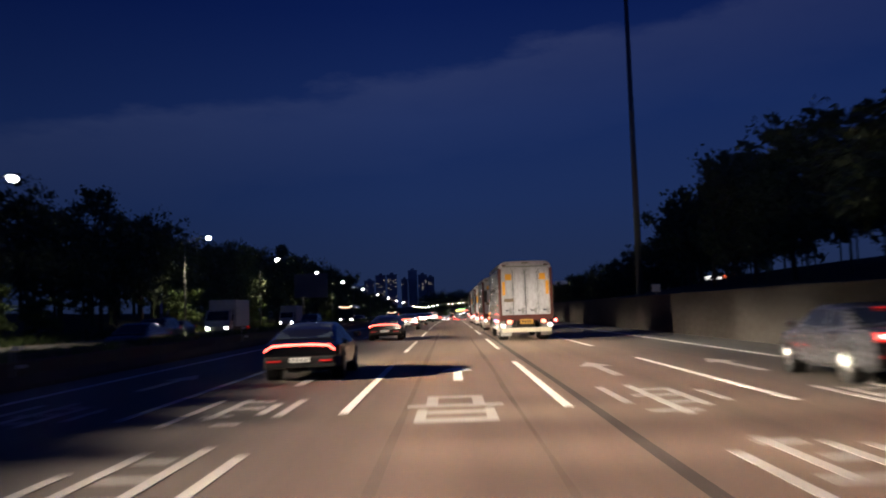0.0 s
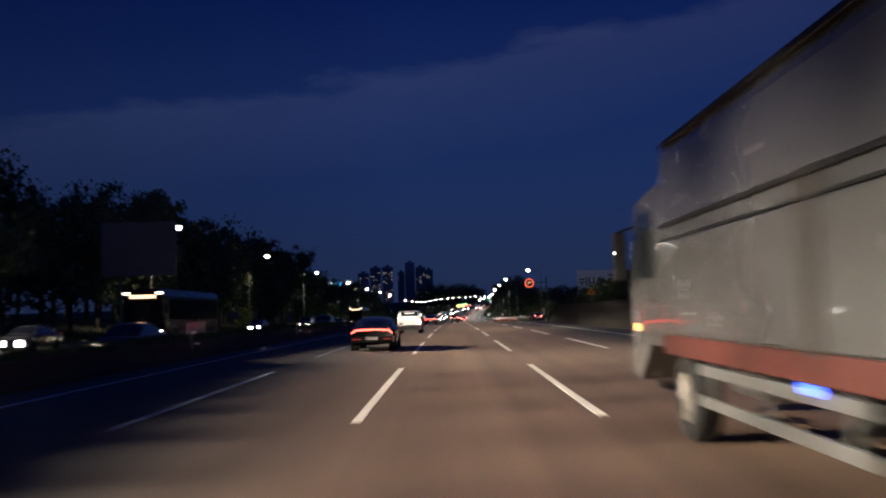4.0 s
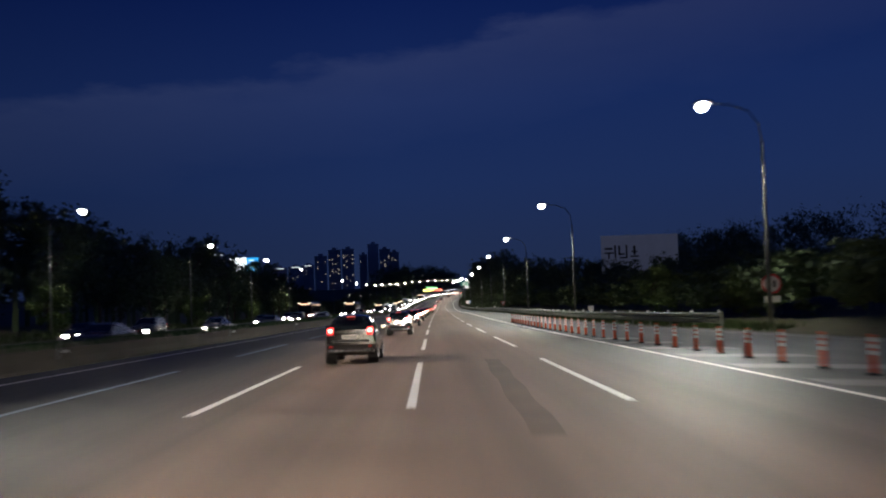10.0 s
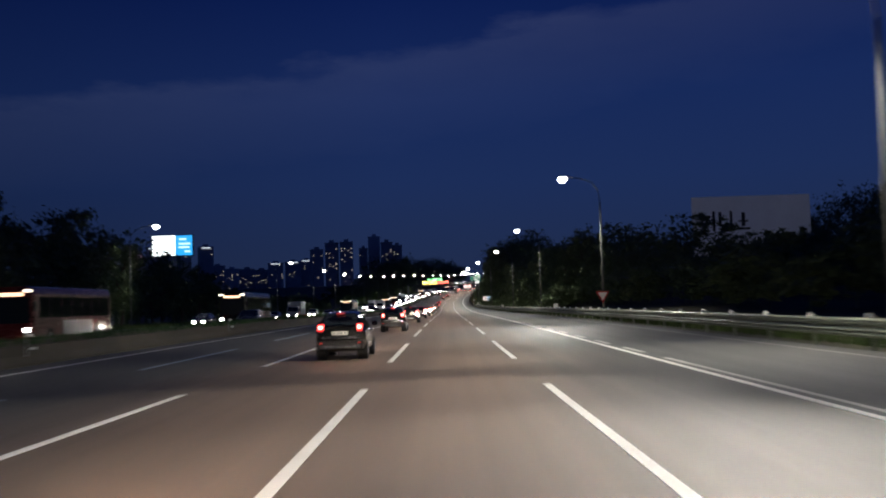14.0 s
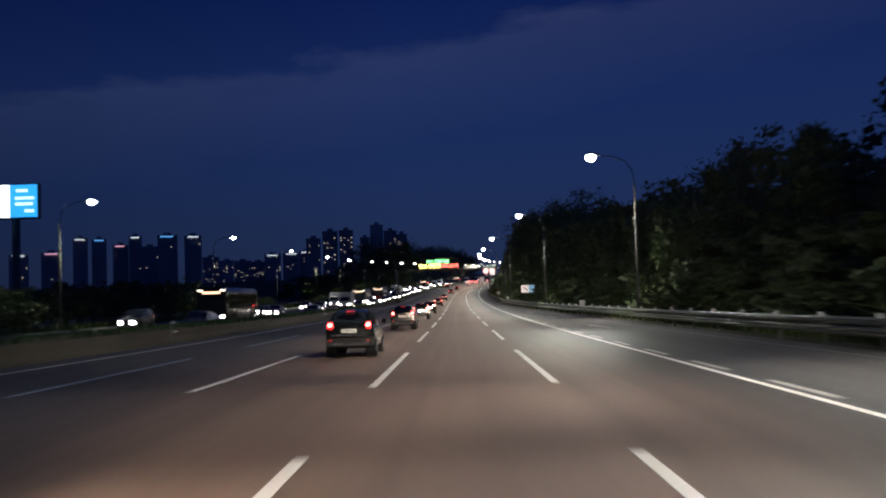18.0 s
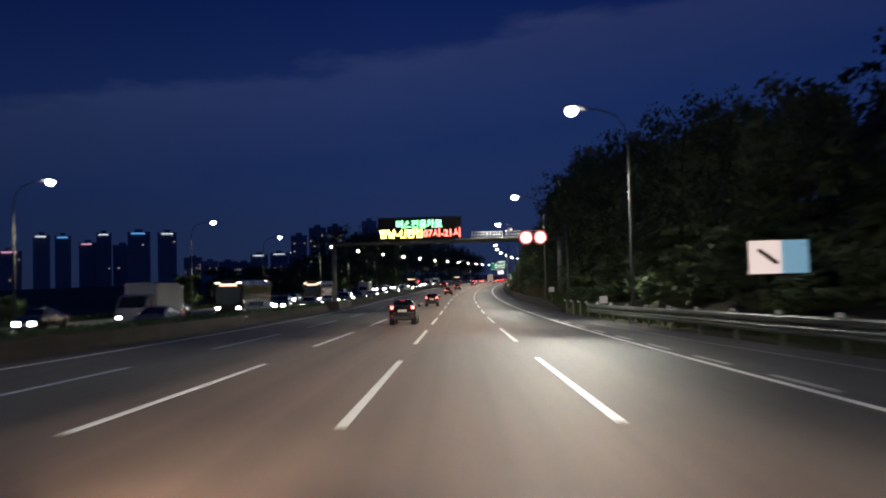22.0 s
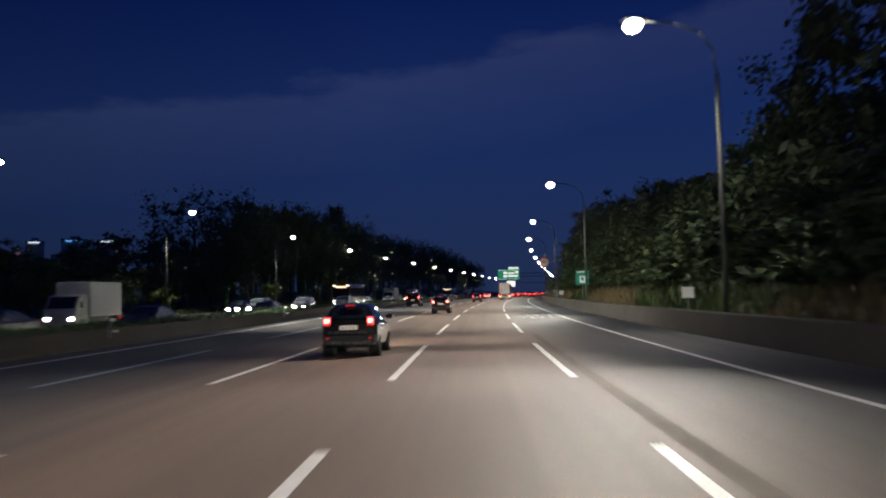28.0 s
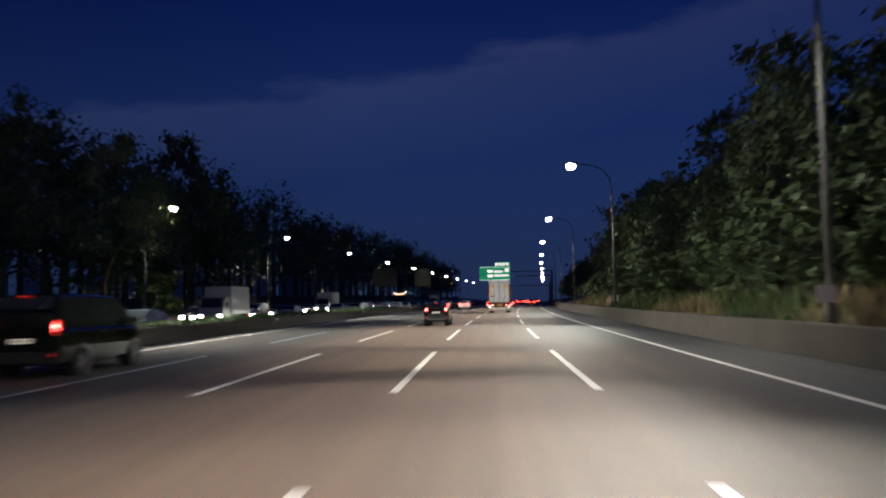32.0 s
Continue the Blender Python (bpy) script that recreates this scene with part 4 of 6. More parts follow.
def car_lamps(c, st, lit):
    """Bare lamps of a car that stays far off."""
    L = st["length"]
    for sgn in (-1, 1):
        w, d, _ = car_shell(st, L / 2)
        x = sgn * (w * 0.95 - 0.18)
        # headlight box oversized, its extra area standing in for glare
        part("headlight", boxed(x - 0.21, x + 0.21, L / 2 - 0.05, L / 2 + 0.03, d - 0.32, d - 0.05, 0.03), HEAD if lit == "front" else GLASS, c, "glowing headlight" if lit == "front" else "")
        w, d, _ = car_shell(st, -L / 2)
        wl, hl = st.get("tail_size", (0.22, 0.30))
        x = sgn * (w * 0.95 - wl / 2)
        part("tail_light", boxed(x - wl / 2, x + wl / 2, -L / 2 - 0.04, -L / 2 + 0.05, st["tail_z"] - hl / 2, st["tail_z"] + hl / 2, 0.02), TAIL if lit == "rear" else TAIL_DIM, c, "glowing red tail light" if lit == "rear" else "")
    return c


def car(name, label, st, body_mat, group="", tail="pair", lit="rear", category="car", lite=False):
    """A car whose +y points ahead: lofted body and cabin, panes, wheels, lamps, plates, mirrors."""
    L, belt = st["length"], st["belt"]
    c = thing(name, label, category, group)
    ys = [-L / 2 + L * i / 22 for i in range(23)]
    rings = []
    for y in ys:
        w, d, _ = car_shell(st, y)
        lo = interp(y, st["sill"])
        rings.append([(-w * 0.86, y, lo), (-w * 0.97, y, lo + 0.10), (-w, y, lo + 0.5 * (d - lo)), (-w * 0.975, y, d - 0.10), (-w * 0.92, y, d - 0.02), (-w * 0.5, y, d + 0.015), (0, y, d + 0.025),
                      (w * 0.5, y, d + 0.015), (w * 0.92, y, d - 0.02), (w * 0.975, y, d - 0.10), (w, y, lo + 0.5 * (d - lo)), (w * 0.97, y, lo + 0.10), (w * 0.86, y, lo)])
    body = part("body", loft(bmesh.new(), rings), body_mat, c, smooth=False)
    g0, g1 = st["cabin"]
    gy = [g0 + (g1 - g0) * i / 14 for i in range(15)]
    rings = []

    def cab(y):
        w, d, r = car_shell(st, y)
        f = min(1.0, max(0.05, (r - belt) / (max(p[1] for p in st["roof"]) - belt)))
        wb, wr = w * 0.93, w * (0.93 - st.get("lean", 0.17) * f)
        return wb, wr, max(r, d + 0.03), d - 0.06
    for y in gy:
        wb, wr, r, d = cab(y)
        rings.append([(-wb, y, d), (-wr, y, r - 0.07), (-wr * 0.86, y, r - 0.015), (-wr * 0.4, y, r + 0.01), (wr * 0.4, y, r + 0.01), (wr * 0.86, y, r - 0.015), (wr, y, r - 0.07), (wb, y, d)])
    cabin = part("cabin", loft(bmesh.new(), rings), body_mat, c)

    def side_point(y, f, sgn, out=0.006):
        wb, wr, r, d = cab(y)
        z0, z1 = d + 0.10, r - 0.10
        z = z0 + (z1 - z0) * f
        w = wb + (wr - wb) * (z - d) / max(0.05, r - 0.07 - d)
        return (sgn * (w + out), y, z)
    for sgn in (-1, 1):
        for a, b in (() if lite == "far" else st["windows"]):
            bm = bmesh.new()
            n = 4
            yy = [a + (b - a) * i / n for i in range(n + 1)]
            lo_ = [bm.verts.new(side_point(y, 0.0, sgn)) for y in yy]
            hi_ = [bm.verts.new(side_point(y, 1.0, sgn)) for y in yy]
            for i in range(n):
                bm.faces.new((lo_[i], lo_[i + 1], hi_[i + 1], hi_[i]) if sgn > 0 else (lo_[i + 1], lo_[i], hi_[i], hi_[i + 1]))
            part("side_window", bm, GLASS, cabin, "tinted side window")
    for nm, (a, b), flip in (("rear_window", st["rear_glass"], -1), ("windscreen", st["front_glass"], 1)):
        bm = bmesh.new()
        vs = []
        for y in (a, b):
            wb, wr, r, d = cab(y)
            vs.append([bm.verts.new((sx * wr * 0.84, y + flip * 0.012, r + 0.012)) for sx in (-1, -0.5, 0, 0.5, 1)])
        for i in range(4):
            q = (vs[0][i], vs[0][i + 1], vs[1][i + 1], vs[1][i])
            bm.faces.new(q)
        part(nm, bm, GLASS, cabin, "dark glass")
    r = st["wheel"]
    for y in st["axles"]:
        for sgn in (-1, 1):
            w = interp(y, st["width"])
            if lite:
                part("wheel", tubed((sgn * (w - 0.20), y, r), (sgn * (w + 0.01), y, r), r, r, 14), RUBBER, c)
                continue
            part("wheel_arch", tubed((sgn * (w - 0.30), y, r), (sgn * (w + 0.004), y, r), r * 1.12, r * 1.12, 20), BLACK, c)
            wheel(c, sgn * (w - 0.10), y, r)
    if lite:
        return car_lamps(c, st, lit)
    wr_, dr, _ = car_shell(st, -L / 2)
    lo = interp(-L / 2, st["sill"])
    yb = -L / 2 - 0.015
    zt = st["tail_z"]
    part("rear_bumper", boxed(-wr_ * 0.98, wr_ * 0.98, yb - 0.05, yb + 0.18, lo - 0.02, lo + 0.24, 0.03), BLACK if st.get("dark_bumper", True) else body_mat, c)
    tm = TAIL if lit == "rear" else TAIL_DIM
    if tail == "bar":
        bm = bmesh.new()
        pts = [(-wr_ * 0.98, zt - 0.10), (-wr_ * 0.80, zt + 0.01), (-wr_ * 0.4, zt + 0.035), (0, zt + 0.04), (wr_ * 0.4, zt + 0.035), (wr_ * 0.80, zt + 0.01), (wr_ * 0.98, zt - 0.10)]
        rings = [[bm.verts.new((x, y, z + dz)) for y, dz in ((yb - 0.012, -0.026), (yb - 0.012, 0.026), (yb + 0.012, 0.026), (yb + 0.012, -0.026))] for x, z in pts]
        for a, b in zip(rings, rings[1:]):
            for k in range(4):
                bm.faces.new((a[k], b[k], b[(k + 1) % 4], a[(k + 1) % 4]))
        bm.faces.new(rings[0])
        bm.faces.new(rings[-1][::-1])
        bmesh.ops.recalc_face_normals(bm, faces=bm.faces[:])
        part("light_bar", bm, TAIL_BAR if lit == "rear" else TAIL_DIM, c, "glowing red full-width light bar")
        for sgn in (-1, 1):
            part("reflector", boxed(sgn * wr_ * 0.72 - 0.16, sgn * wr_ * 0.72 + 0.16, yb - 0.07, yb - 0.05, lo + 0.12, lo + 0.15), TAIL_DIM, c, "thin red reflector")
    else:
        wl, hl = st.get("tail_size", (0.22, 0.30))
        for sgn in (-1, 1):
            x = sgn * (wr_ * 0.95 - wl / 2)
            tl = part("tail_light", boxed(x - wl / 2, x + wl / 2, yb - 0.02, yb + 0.12, zt - hl / 2, zt + hl / 2, 0.02), TAIL_DIM, c, "red tail light")
            bulb = part("bulb", boxed(x - wl * 0.40, x + wl * 0.40, yb - 0.03, yb - 0.015, zt - hl * 0.22, zt + hl * 0.34, 0.02), tm, tl, "glowing red lamp")
            if lit == "rear":
                part("filament", boxed(x - wl * 0.22, x + wl * 0.22, yb - 0.036, yb - 0.031, zt - hl * 0.06, zt + hl * 0.20), TAIL_CORE, c, "white-hot core of the lamp")
            part("reflector", boxed(sgn * wr_ * 0.82 - 0.04, sgn * wr_ * 0.82 + 0.04, yb - 0.07, yb - 0.05, lo + 0.15, lo + 0.20), TAIL_DIM, c)
    if st.get("high_stop", True):
        y0 = st["rear_glass"][1]
        part("brake_lamp", boxed(-0.12, 0.12, y0 - 0.10, y0 - 0.02, cab(y0)[2] - 0.01, cab(y0)[2] + 0.03), TAIL_DIM, c)
    zp = st["plate_z"]
    pl = part("number_plate", boxed(-0.24, 0.24, yb - 0.075, yb - 0.055, zp - 0.055, zp + 0.055, 0.006), PLATE_LIT if lit == "rear" else PLATE, c, "white plate with dark bars")
    for k in range(4):
        part("plate_bar", boxed(-0.19 + 0.105 * k, -0.13 + 0.105 * k, yb - 0.079, yb - 0.076, zp - 0.03, zp + 0.03), PLATE_INK, pl)
    if st.get("strip"):
        part("bumper_trim", boxed(-wr_ * 0.86, wr_ * 0.86, yb - 0.062, yb - 0.04, lo + 0.02, lo + 0.10, 0.01), P_GREY, c, "grey lower bumper strip")
        part("tailgate_fold", boxed(-wr_ * 0.80, wr_ * 0.80, yb - 0.03, yb - 0.01, zp - 0.17, zp - 0.10, 0.012), P_DARK, c)
    wf, df, _ = car_shell(st, L / 2)
    yf = L / 2 + 0.01
    lf = interp(L / 2, st["sill"])
    part("front_bumper", boxed(-wf * 0.97, wf * 0.97, yf - 0.16, yf + 0.05, lf - 0.02, lf + 0.20, 0.03), BLACK, c)
    part("grille", boxed(-wf * 0.5, wf * 0.5, yf - 0.04, yf + 0.03, lf + 0.22, df - 0.12, 0.01), BLACK, c)
    for sgn in (-1, 1):
        x = sgn * (wf * 0.95 - 0.18)
        hl = part("headlight", boxed(x - 0.17, x + 0.17, yf - 0.12, yf + 0.02, df - 0.24, df - 0.08, 0.03), CHROME, c)
        part("lens", boxed(x - 0.13, x + 0.13, yf + 0.021, yf + 0.035, df - 0.22, df - 0.10), HEAD if lit == "front" else GLASS, hl, "glowing headlight lens" if lit == "front" else "")
        w, d, _ = car_shell(st, g1 - 0.45)
        part("mirror", boxed(sgn * (w + 0.10) - 0.09, sgn * (w + 0.10) + 0.09, g1 - 0.55, g1 - 0.45, belt + 0.02, belt + 0.17, 0.025), body_mat, c)
    for sgn in (-1, 1):
        for y in st["handles"]:
            w = interp(y, st["width"])
            part("door_handle", boxed(sgn * (w * 0.985) - 0.015, sgn * (w * 0.985) + 0.02, y - 0.10, y + 0.10, belt - 0.16, belt - 0.13, 0.004), CHROME, c)
    return c


HATCH = dict(length=3.6, belt=0.98, width=((-1.8, 0.72), (-1.62, 0.785), (0, 0.80), (1.3, 0.79), (1.8, 0.66)), deck=((-1.8, 0.92), (-1.62, 0.99), (0.6, 0.96), (1.4, 0.88), (1.8, 0.66)),
             roof=((-1.8, 0.98), (-1.64, 1.20), (-1.40, 1.42), (-1.1, 1.47), (-0.5, 1.49), (0.1, 1.44), (0.85, 0.98)), sill=((-1.8, 0.36), (-1.4, 0.24), (1.4, 0.22), (1.8, 0.30)), cabin=(-1.76, 0.9), lean=0.27,
             windows=((-1.25, -0.75), (-0.65, 0.35)), rear_glass=(-1.74, -1.38), front_glass=(0.82, 0.15), wheel=0.29, axles=(-1.18, 1.20), tail_z=1.0, plate_z=0.83, handles=(-0.55, 0.25), tail_size=(0.17, 0.26), strip=True)
COUPE = dict(length=4.7, belt=0.92, width=((-2.35, 0.86), (-2.0, 0.93), (-1.2, 0.945), (1.6, 0.93), (2.35, 0.76)), deck=((-2.35, 0.90), (-2.1, 0.95), (-1.2, 0.93), (0.9, 0.93), (1.8, 0.84), (2.35, 0.62)),
             roof=((-2.35, 0.9), (-1.9, 1.00), (-1.2, 1.22), (-0.4, 1.37), (0.3, 1.38), (1.3, 0.95)), sill=((-2.35, 0.36), (-2.0, 0.24), (1.9, 0.20), (2.35, 0.26)), cabin=(-1.95, 1.4), lean=0.24,
             windows=((-1.1, -0.35), (-0.25, 0.7)), rear_glass=(-1.85, -0.7), front_glass=(1.28, 0.45), wheel=0.34, axles=(-1.38, 1.46), tail_z=0.84, plate_z=0.52, handles=(-0.1,), high_stop=False)
SUV = dict(length=4.6, belt=1.08, width=((-2.3, 0.84), (-2.0, 0.92), (0, 0.93), (1.7, 0.91), (2.3, 0.74)), deck=((-2.3, 1.06), (-2.0, 1.10), (0.9, 1.08), (1.8, 1.0), (2.3, 0.74)),
           roof=((-2.3, 1.1), (-2.15, 1.36), (-1.9, 1.63), (-0.8, 1.69), (0.2, 1.66), (1.15, 1.1)), sill=((-2.3, 0.40), (-1.9, 0.28), (1.9, 0.26), (2.3, 0.34)), cabin=(-2.24, 1.2), lean=0.15,
           windows=((-1.85, -1.25), (-1.1, -0.25), (-0.15, 0.65)), rear_glass=(-2.2, -1.88), front_glass=(1.1, 0.32), wheel=0.36, axles=(-1.36, 1.38), tail_z=1.0, plate_z=0.86, handles=(-0.95, 0.05), tail_size=(0.34, 0.22))
SEDAN = dict(length=4.75, belt=0.96, width=((-2.37, 0.82), (-2.0, 0.90), (0, 0.915), (1.8, 0.89), (2.37, 0.72)), deck=((-2.37, 0.95), (-2.1, 1.02), (-1.3, 1.0), (0.9, 0.97), (1.8, 0.88), (2.37, 0.66)),
             roof=((-2.37, 0.9), (-1.65, 1.04), (-0.9, 1.38), (-0.2, 1.46), (0.4, 1.44), (1.3, 0.98)), sill=((-2.37, 0.34), (-2.0, 0.23), (1.9, 0.21), (2.37, 0.28)), cabin=(-1.7, 1.35), lean=0.2,
             windows=((-1.15, -0.45), (-0.35, 0.62)), rear_glass=(-1.6, -0.95), front_glass=(1.26, 0.55), wheel=0.33, axles=(-1.40, 1.42), tail_z=0.86, plate_z=0.60, handles=(-0.35, 0.55), tail_size=(0.40, 0.18))
VAN = dict(length=5.1, belt=1.16, width=((-2.55, 0.90), (-2.3, 0.95), (0, 0.96), (1.9, 0.94), (2.55, 0.78)), deck=((-2.55, 1.14), (-2.2, 1.16), (1.3, 1.14), (2.0, 1.04), (2.55, 0.78)),
           roof=((-2.55, 1.3), (-2.48, 1.78), (-2.3, 1.92), (-0.8, 1.95), (0.9, 1.90), (1.85, 1.16)), sill=((-2.55, 0.36), (-2.2, 0.26), (2.1, 0.24), (2.55, 0.32)), cabin=(-2.52, 1.9), lean=0.11,
           windows=((-2.1, -1.2), (-1.05, 0.1), (0.2, 1.15)), rear_glass=(-2.51, -2.36), front_glass=(1.8, 1.0), wheel=0.36, axles=(-1.55, 1.62), tail_z=1.16, plate_z=0.86, handles=(-0.4, 0.75), tail_size=(0.08, 0.36))


def wing_truck():
    """Large rigid truck with a pale wing-body box over dropped side gates; its tail is at y = 0."""
    t = thing("wing_body_truck", "dirty white wing-body truck with rust-red frame and lit tail lights", "truck", "white trucks in the slow lane")
    # side and cab colour is dirt plus painted shade, far below the doors
    dirty = material("dirty_white_panel_dimmed", (0.095, 0.097, 0.099), 0.24, 0.0, vary=0.16, scale=0.35, coat=0.3)
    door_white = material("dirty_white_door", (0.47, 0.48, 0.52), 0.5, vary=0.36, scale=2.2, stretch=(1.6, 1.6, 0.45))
    red = material("rust_red_frame", (0.075, 0.016, 0.011), 0.7, vary=0.6, scale=5)
    yellow = material("yellow_tape", (0.75, 0.36, 0.03), 0.5, vary=0.1)
    W, Z0, Z1, LB = 1.23, 1.18, 3.72, 9.6
    sec = [(-W, Z0), (-W, Z1 - 0.34), (-W + 0.035, Z1 - 0.20), (-W + 0.12, Z1 - 0.09), (-W + 0.24, Z1 - 0.025), (-W + 0.38, Z1), (W - 0.38, Z1), (W - 0.24, Z1 - 0.025), (W - 0.12, Z1 - 0.09), (W - 0.035, Z1 - 0.20), (W, Z1 - 0.34), (W, Z0)]
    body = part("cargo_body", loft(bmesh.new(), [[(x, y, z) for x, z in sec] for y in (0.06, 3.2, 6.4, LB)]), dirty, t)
    for sgn in (-1, 1):
        part("rear_post", boxed(sgn * (W - 0.035) - 0.07, sgn * (W - 0.035) + 0.07, -0.035, 0.14, Z0, Z1 - 0.30, 0.012), red, body, "rust-red corner post")
    bm = bmesh.new()
    arch = [(x, z) for x, z in sec[1:-1]]
    loft(bm, [[(x * k, y, Z0 + (z - Z0) * k) for x, z in arch] for y, k in ((-0.02, 0.985), (0.0, 1.012), (0.12, 1.012), (0.16, 0.985))])
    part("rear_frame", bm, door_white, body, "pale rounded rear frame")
    part("drip_rail", boxed(-W + 0.22, W - 0.22, -0.05, -0.015, Z1 - 0.25, Z1 - 0.20, 0.01), RAIL_STEEL, body)
    for sgn in (-1, 1):
        part("marker_lamp", boxed(sgn * 0.98 - 0.10, sgn * 0.98 + 0.10, -0.05, -0.021, Z1 - 0.19, Z1 - 0.13, 0.01), red, body, "unlit dark red marker lamp")
    part("top_lock", boxed(-0.16, 0.16, -0.06, -0.021, Z1 - 0.10, Z1 - 0.02, 0.015), RAIL_STEEL, body)
    for sgn in (-1, 1):
        for k in range(2):
            x0 = sgn * (0.02 + 0.58 * k)
            x1 = sgn * (0.57 + 0.58 * k)
            dr = part("rear_door", boxed(min(x0, x1), max(x0, x1), -0.03, 0.06, Z0 + 0.05, Z1 - 0.27, 0.012), door_white, body)
            for xx in (min(x0, x1) + 0.07, max(x0, x1) - 0.07):
                part("lock_rod", tubed((xx, -0.033, Z0 + 0.10), (xx, -0.033, Z1 - 0.31), 0.007, 0.007, 6), GALV, dr)
            for z in (Z0 + 0.55, Z0 + 1.25, Z1 - 0.5):
                part("hinge", boxed(max(x0, x1) - 0.045, max(x0, x1) + 0.005, -0.038, -0.03, z - 0.035, z + 0.035), RAIL_STEEL, dr)
            part("latch", boxed((x0 + x1) / 2 - 0.09, (x0 + x1) / 2 + 0.09, -0.055, -0.03, Z0 + 0.22, Z0 + 0.28, 0.01), CHROME, dr)
            part("lock_lever", tubed(((x0 + x1) / 2 - 0.16, -0.045, Z0 + 0.34), ((x0 + x1) / 2 + 0.10, -0.045, Z0 + 0.24), 0.016, 0.012, 6), ALLOY, dr)
            part("keeper", boxed((x0 + x1) / 2 + 0.08, (x0 + x1) / 2 + 0.20, -0.045, -0.03, Z0 + 0.10, Z0 + 0.36, 0.01), GALV, dr)
        part("tape", boxed(sgn * 1.02 - 0.07, sgn * 1.02 + 0.07, -0.046, -0.041, Z0 + 0.98, Z0 + 1.62), yellow, body, "tall yellow reflective strip")
        part("tape", boxed(sgn * 0.80 - 0.15, sgn * 0.80 + 0.15, -0.046, -0.041, Z1 - 0.86, Z1 - 0.56), yellow, body, "square yellow reflector")
    part("notice", boxed(-1.02, -0.56, -0.046, -0.041, Z0 + 0.66, Z0 + 0.82), material("brown_notice", (0.16, 0.12, 0.08), 0.6, vary=0.2), body)
    for sgn in (-1, 1):
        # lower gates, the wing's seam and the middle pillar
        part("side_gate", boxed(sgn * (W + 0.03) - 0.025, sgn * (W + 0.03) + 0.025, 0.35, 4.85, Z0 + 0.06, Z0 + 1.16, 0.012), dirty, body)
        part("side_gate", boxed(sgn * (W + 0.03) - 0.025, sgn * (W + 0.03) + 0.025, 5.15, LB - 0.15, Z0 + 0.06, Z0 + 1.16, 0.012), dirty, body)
        part("pillar", boxed(sgn * (W + 0.035) - 0.02, sgn * (W + 0.035) + 0.02, 4.88, 5.12, Z0, Z0 + 1.42, 0.01), material("rusted_pillar", (0.035, 0.030, 0.026), 0.7, vary=0.4), body)
        part("wing_seam", boxed(sgn * (W + 0.02) - 0.02, sgn * (W + 0.02) + 0.02, 0.2, LB - 0.05, Z0 + 1.36, Z0 + 1.41, 0.008), BLACK, body)
        part("wing_seam", boxed(sgn * (W + 0.01) - 0.02, sgn * (W + 0.01) + 0.02, 0.2, LB - 0.05, Z0 + 1.18, Z0 + 1.215, 0.006), BLACK, body)
        part("tarp_edge", boxed(sgn * (W - 0.02) - 0.04, sgn * (W - 0.02) + 0.04, 0.2, LB - 0.1, Z1 - 0.19, Z1 - 0.12, 0.02), BLACK, body, "dark tarpaulin edge")
        part("side_rail", boxed(sgn * (W - 0.02) - 0.06, sgn * (W - 0.02) + 0.06, 0.0, LB, Z0 - 0.20, Z0 + 0.04, 0.02), red, t, "rust-red side rail")
        for z in (0.52, 0.86):
            part("side_guard", boxed(sgn * (W - 0.08) - 0.03, sgn * (W - 0.08) + 0.03, 4.4, 8.4, z - 0.06, z + 0.06, 0.015), GALV, t, "galvanised side guard")
        for y in (4.7, 6.4, 8.1):
            part("guard_post", boxed(sgn * (W - 0.12) - 0.03, sgn * (W - 0.12) + 0.03, y - 0.04, y + 0.04, 0.46, 1.0), GALV, t)
        mk = part("side_marker", boxed(sgn * (W - 0.04) - 0.03, sgn * (W - 0.04) + 0.03, 5.2, 5.36, 0.88, 0.96, 0.01), BLUE_LIT, t, "glowing blue side marker")
        arm = part("lamp_arm", tubed((sgn * (W - 0.05), 0.10, 0.90), (sgn * (W + 0.12), 0.06, 0.93), 0.018, 0.018, 8), BLACK, t)
        part("side_lamp", tubed((sgn * (W + 0.14), 0.10, 0.94), (sgn * (W + 0.14), 0.0, 0.94), 0.075, 0.065, 14), TAIL, arm, "glowing red side lamp")
        part("side_lamp_core", tubed((sgn * (W + 0.14), 0.0, 0.94), (sgn * (W + 0.14), -0.015, 0.94), 0.04, 0.03, 12), TAIL_CORE, arm, "white-hot lamp core")
        tl = part("tail_light", boxed(sgn * 0.76 - 0.26, sgn * 0.76 + 0.26, -0.02, 0.08, 0.80, 1.02, 0.02), BLACK, t)
        part("lens", boxed(sgn * 0.80 - 0.11, sgn * 0.80 + 0.11, -0.035, -0.021, 0.83, 0.99), glow("truck_tail_lit", (1.0, 0.20, 0.10), 4.0), tl, "glowing red lens")
        part("work_lamp", boxed(sgn * 1.10 - 0.09, sgn * 1.10 + 0.09, -0.06, 0.0, 0.66, 0.80, 0.02), glow("work_lamp_lit", (1.0, 0.95, 0.9), 4.0), t, "glowing white work lamp")
        part("mud_flap", boxed(sgn * 0.95 - 0.26, sgn * 0.95 + 0.26, 0.40, 0.43, 0.24, 0.86, 0.005), material("pale_flap", (0.30, 0.30, 0.29), 0.6, vary=0.3), t)
        part("fuel_tank", tubed((sgn * 0.88, 6.0, 0.74), (sgn * 0.88, 7.3, 0.74), 0.30, 0.30, 16), ALLOY, t) if sgn > 0 else part("air_tank", tubed((sgn * 0.85, 6.9, 0.80), (sgn * 0.85, 7.8, 0.80), 0.17, 0.17, 14), ALLOY, t)
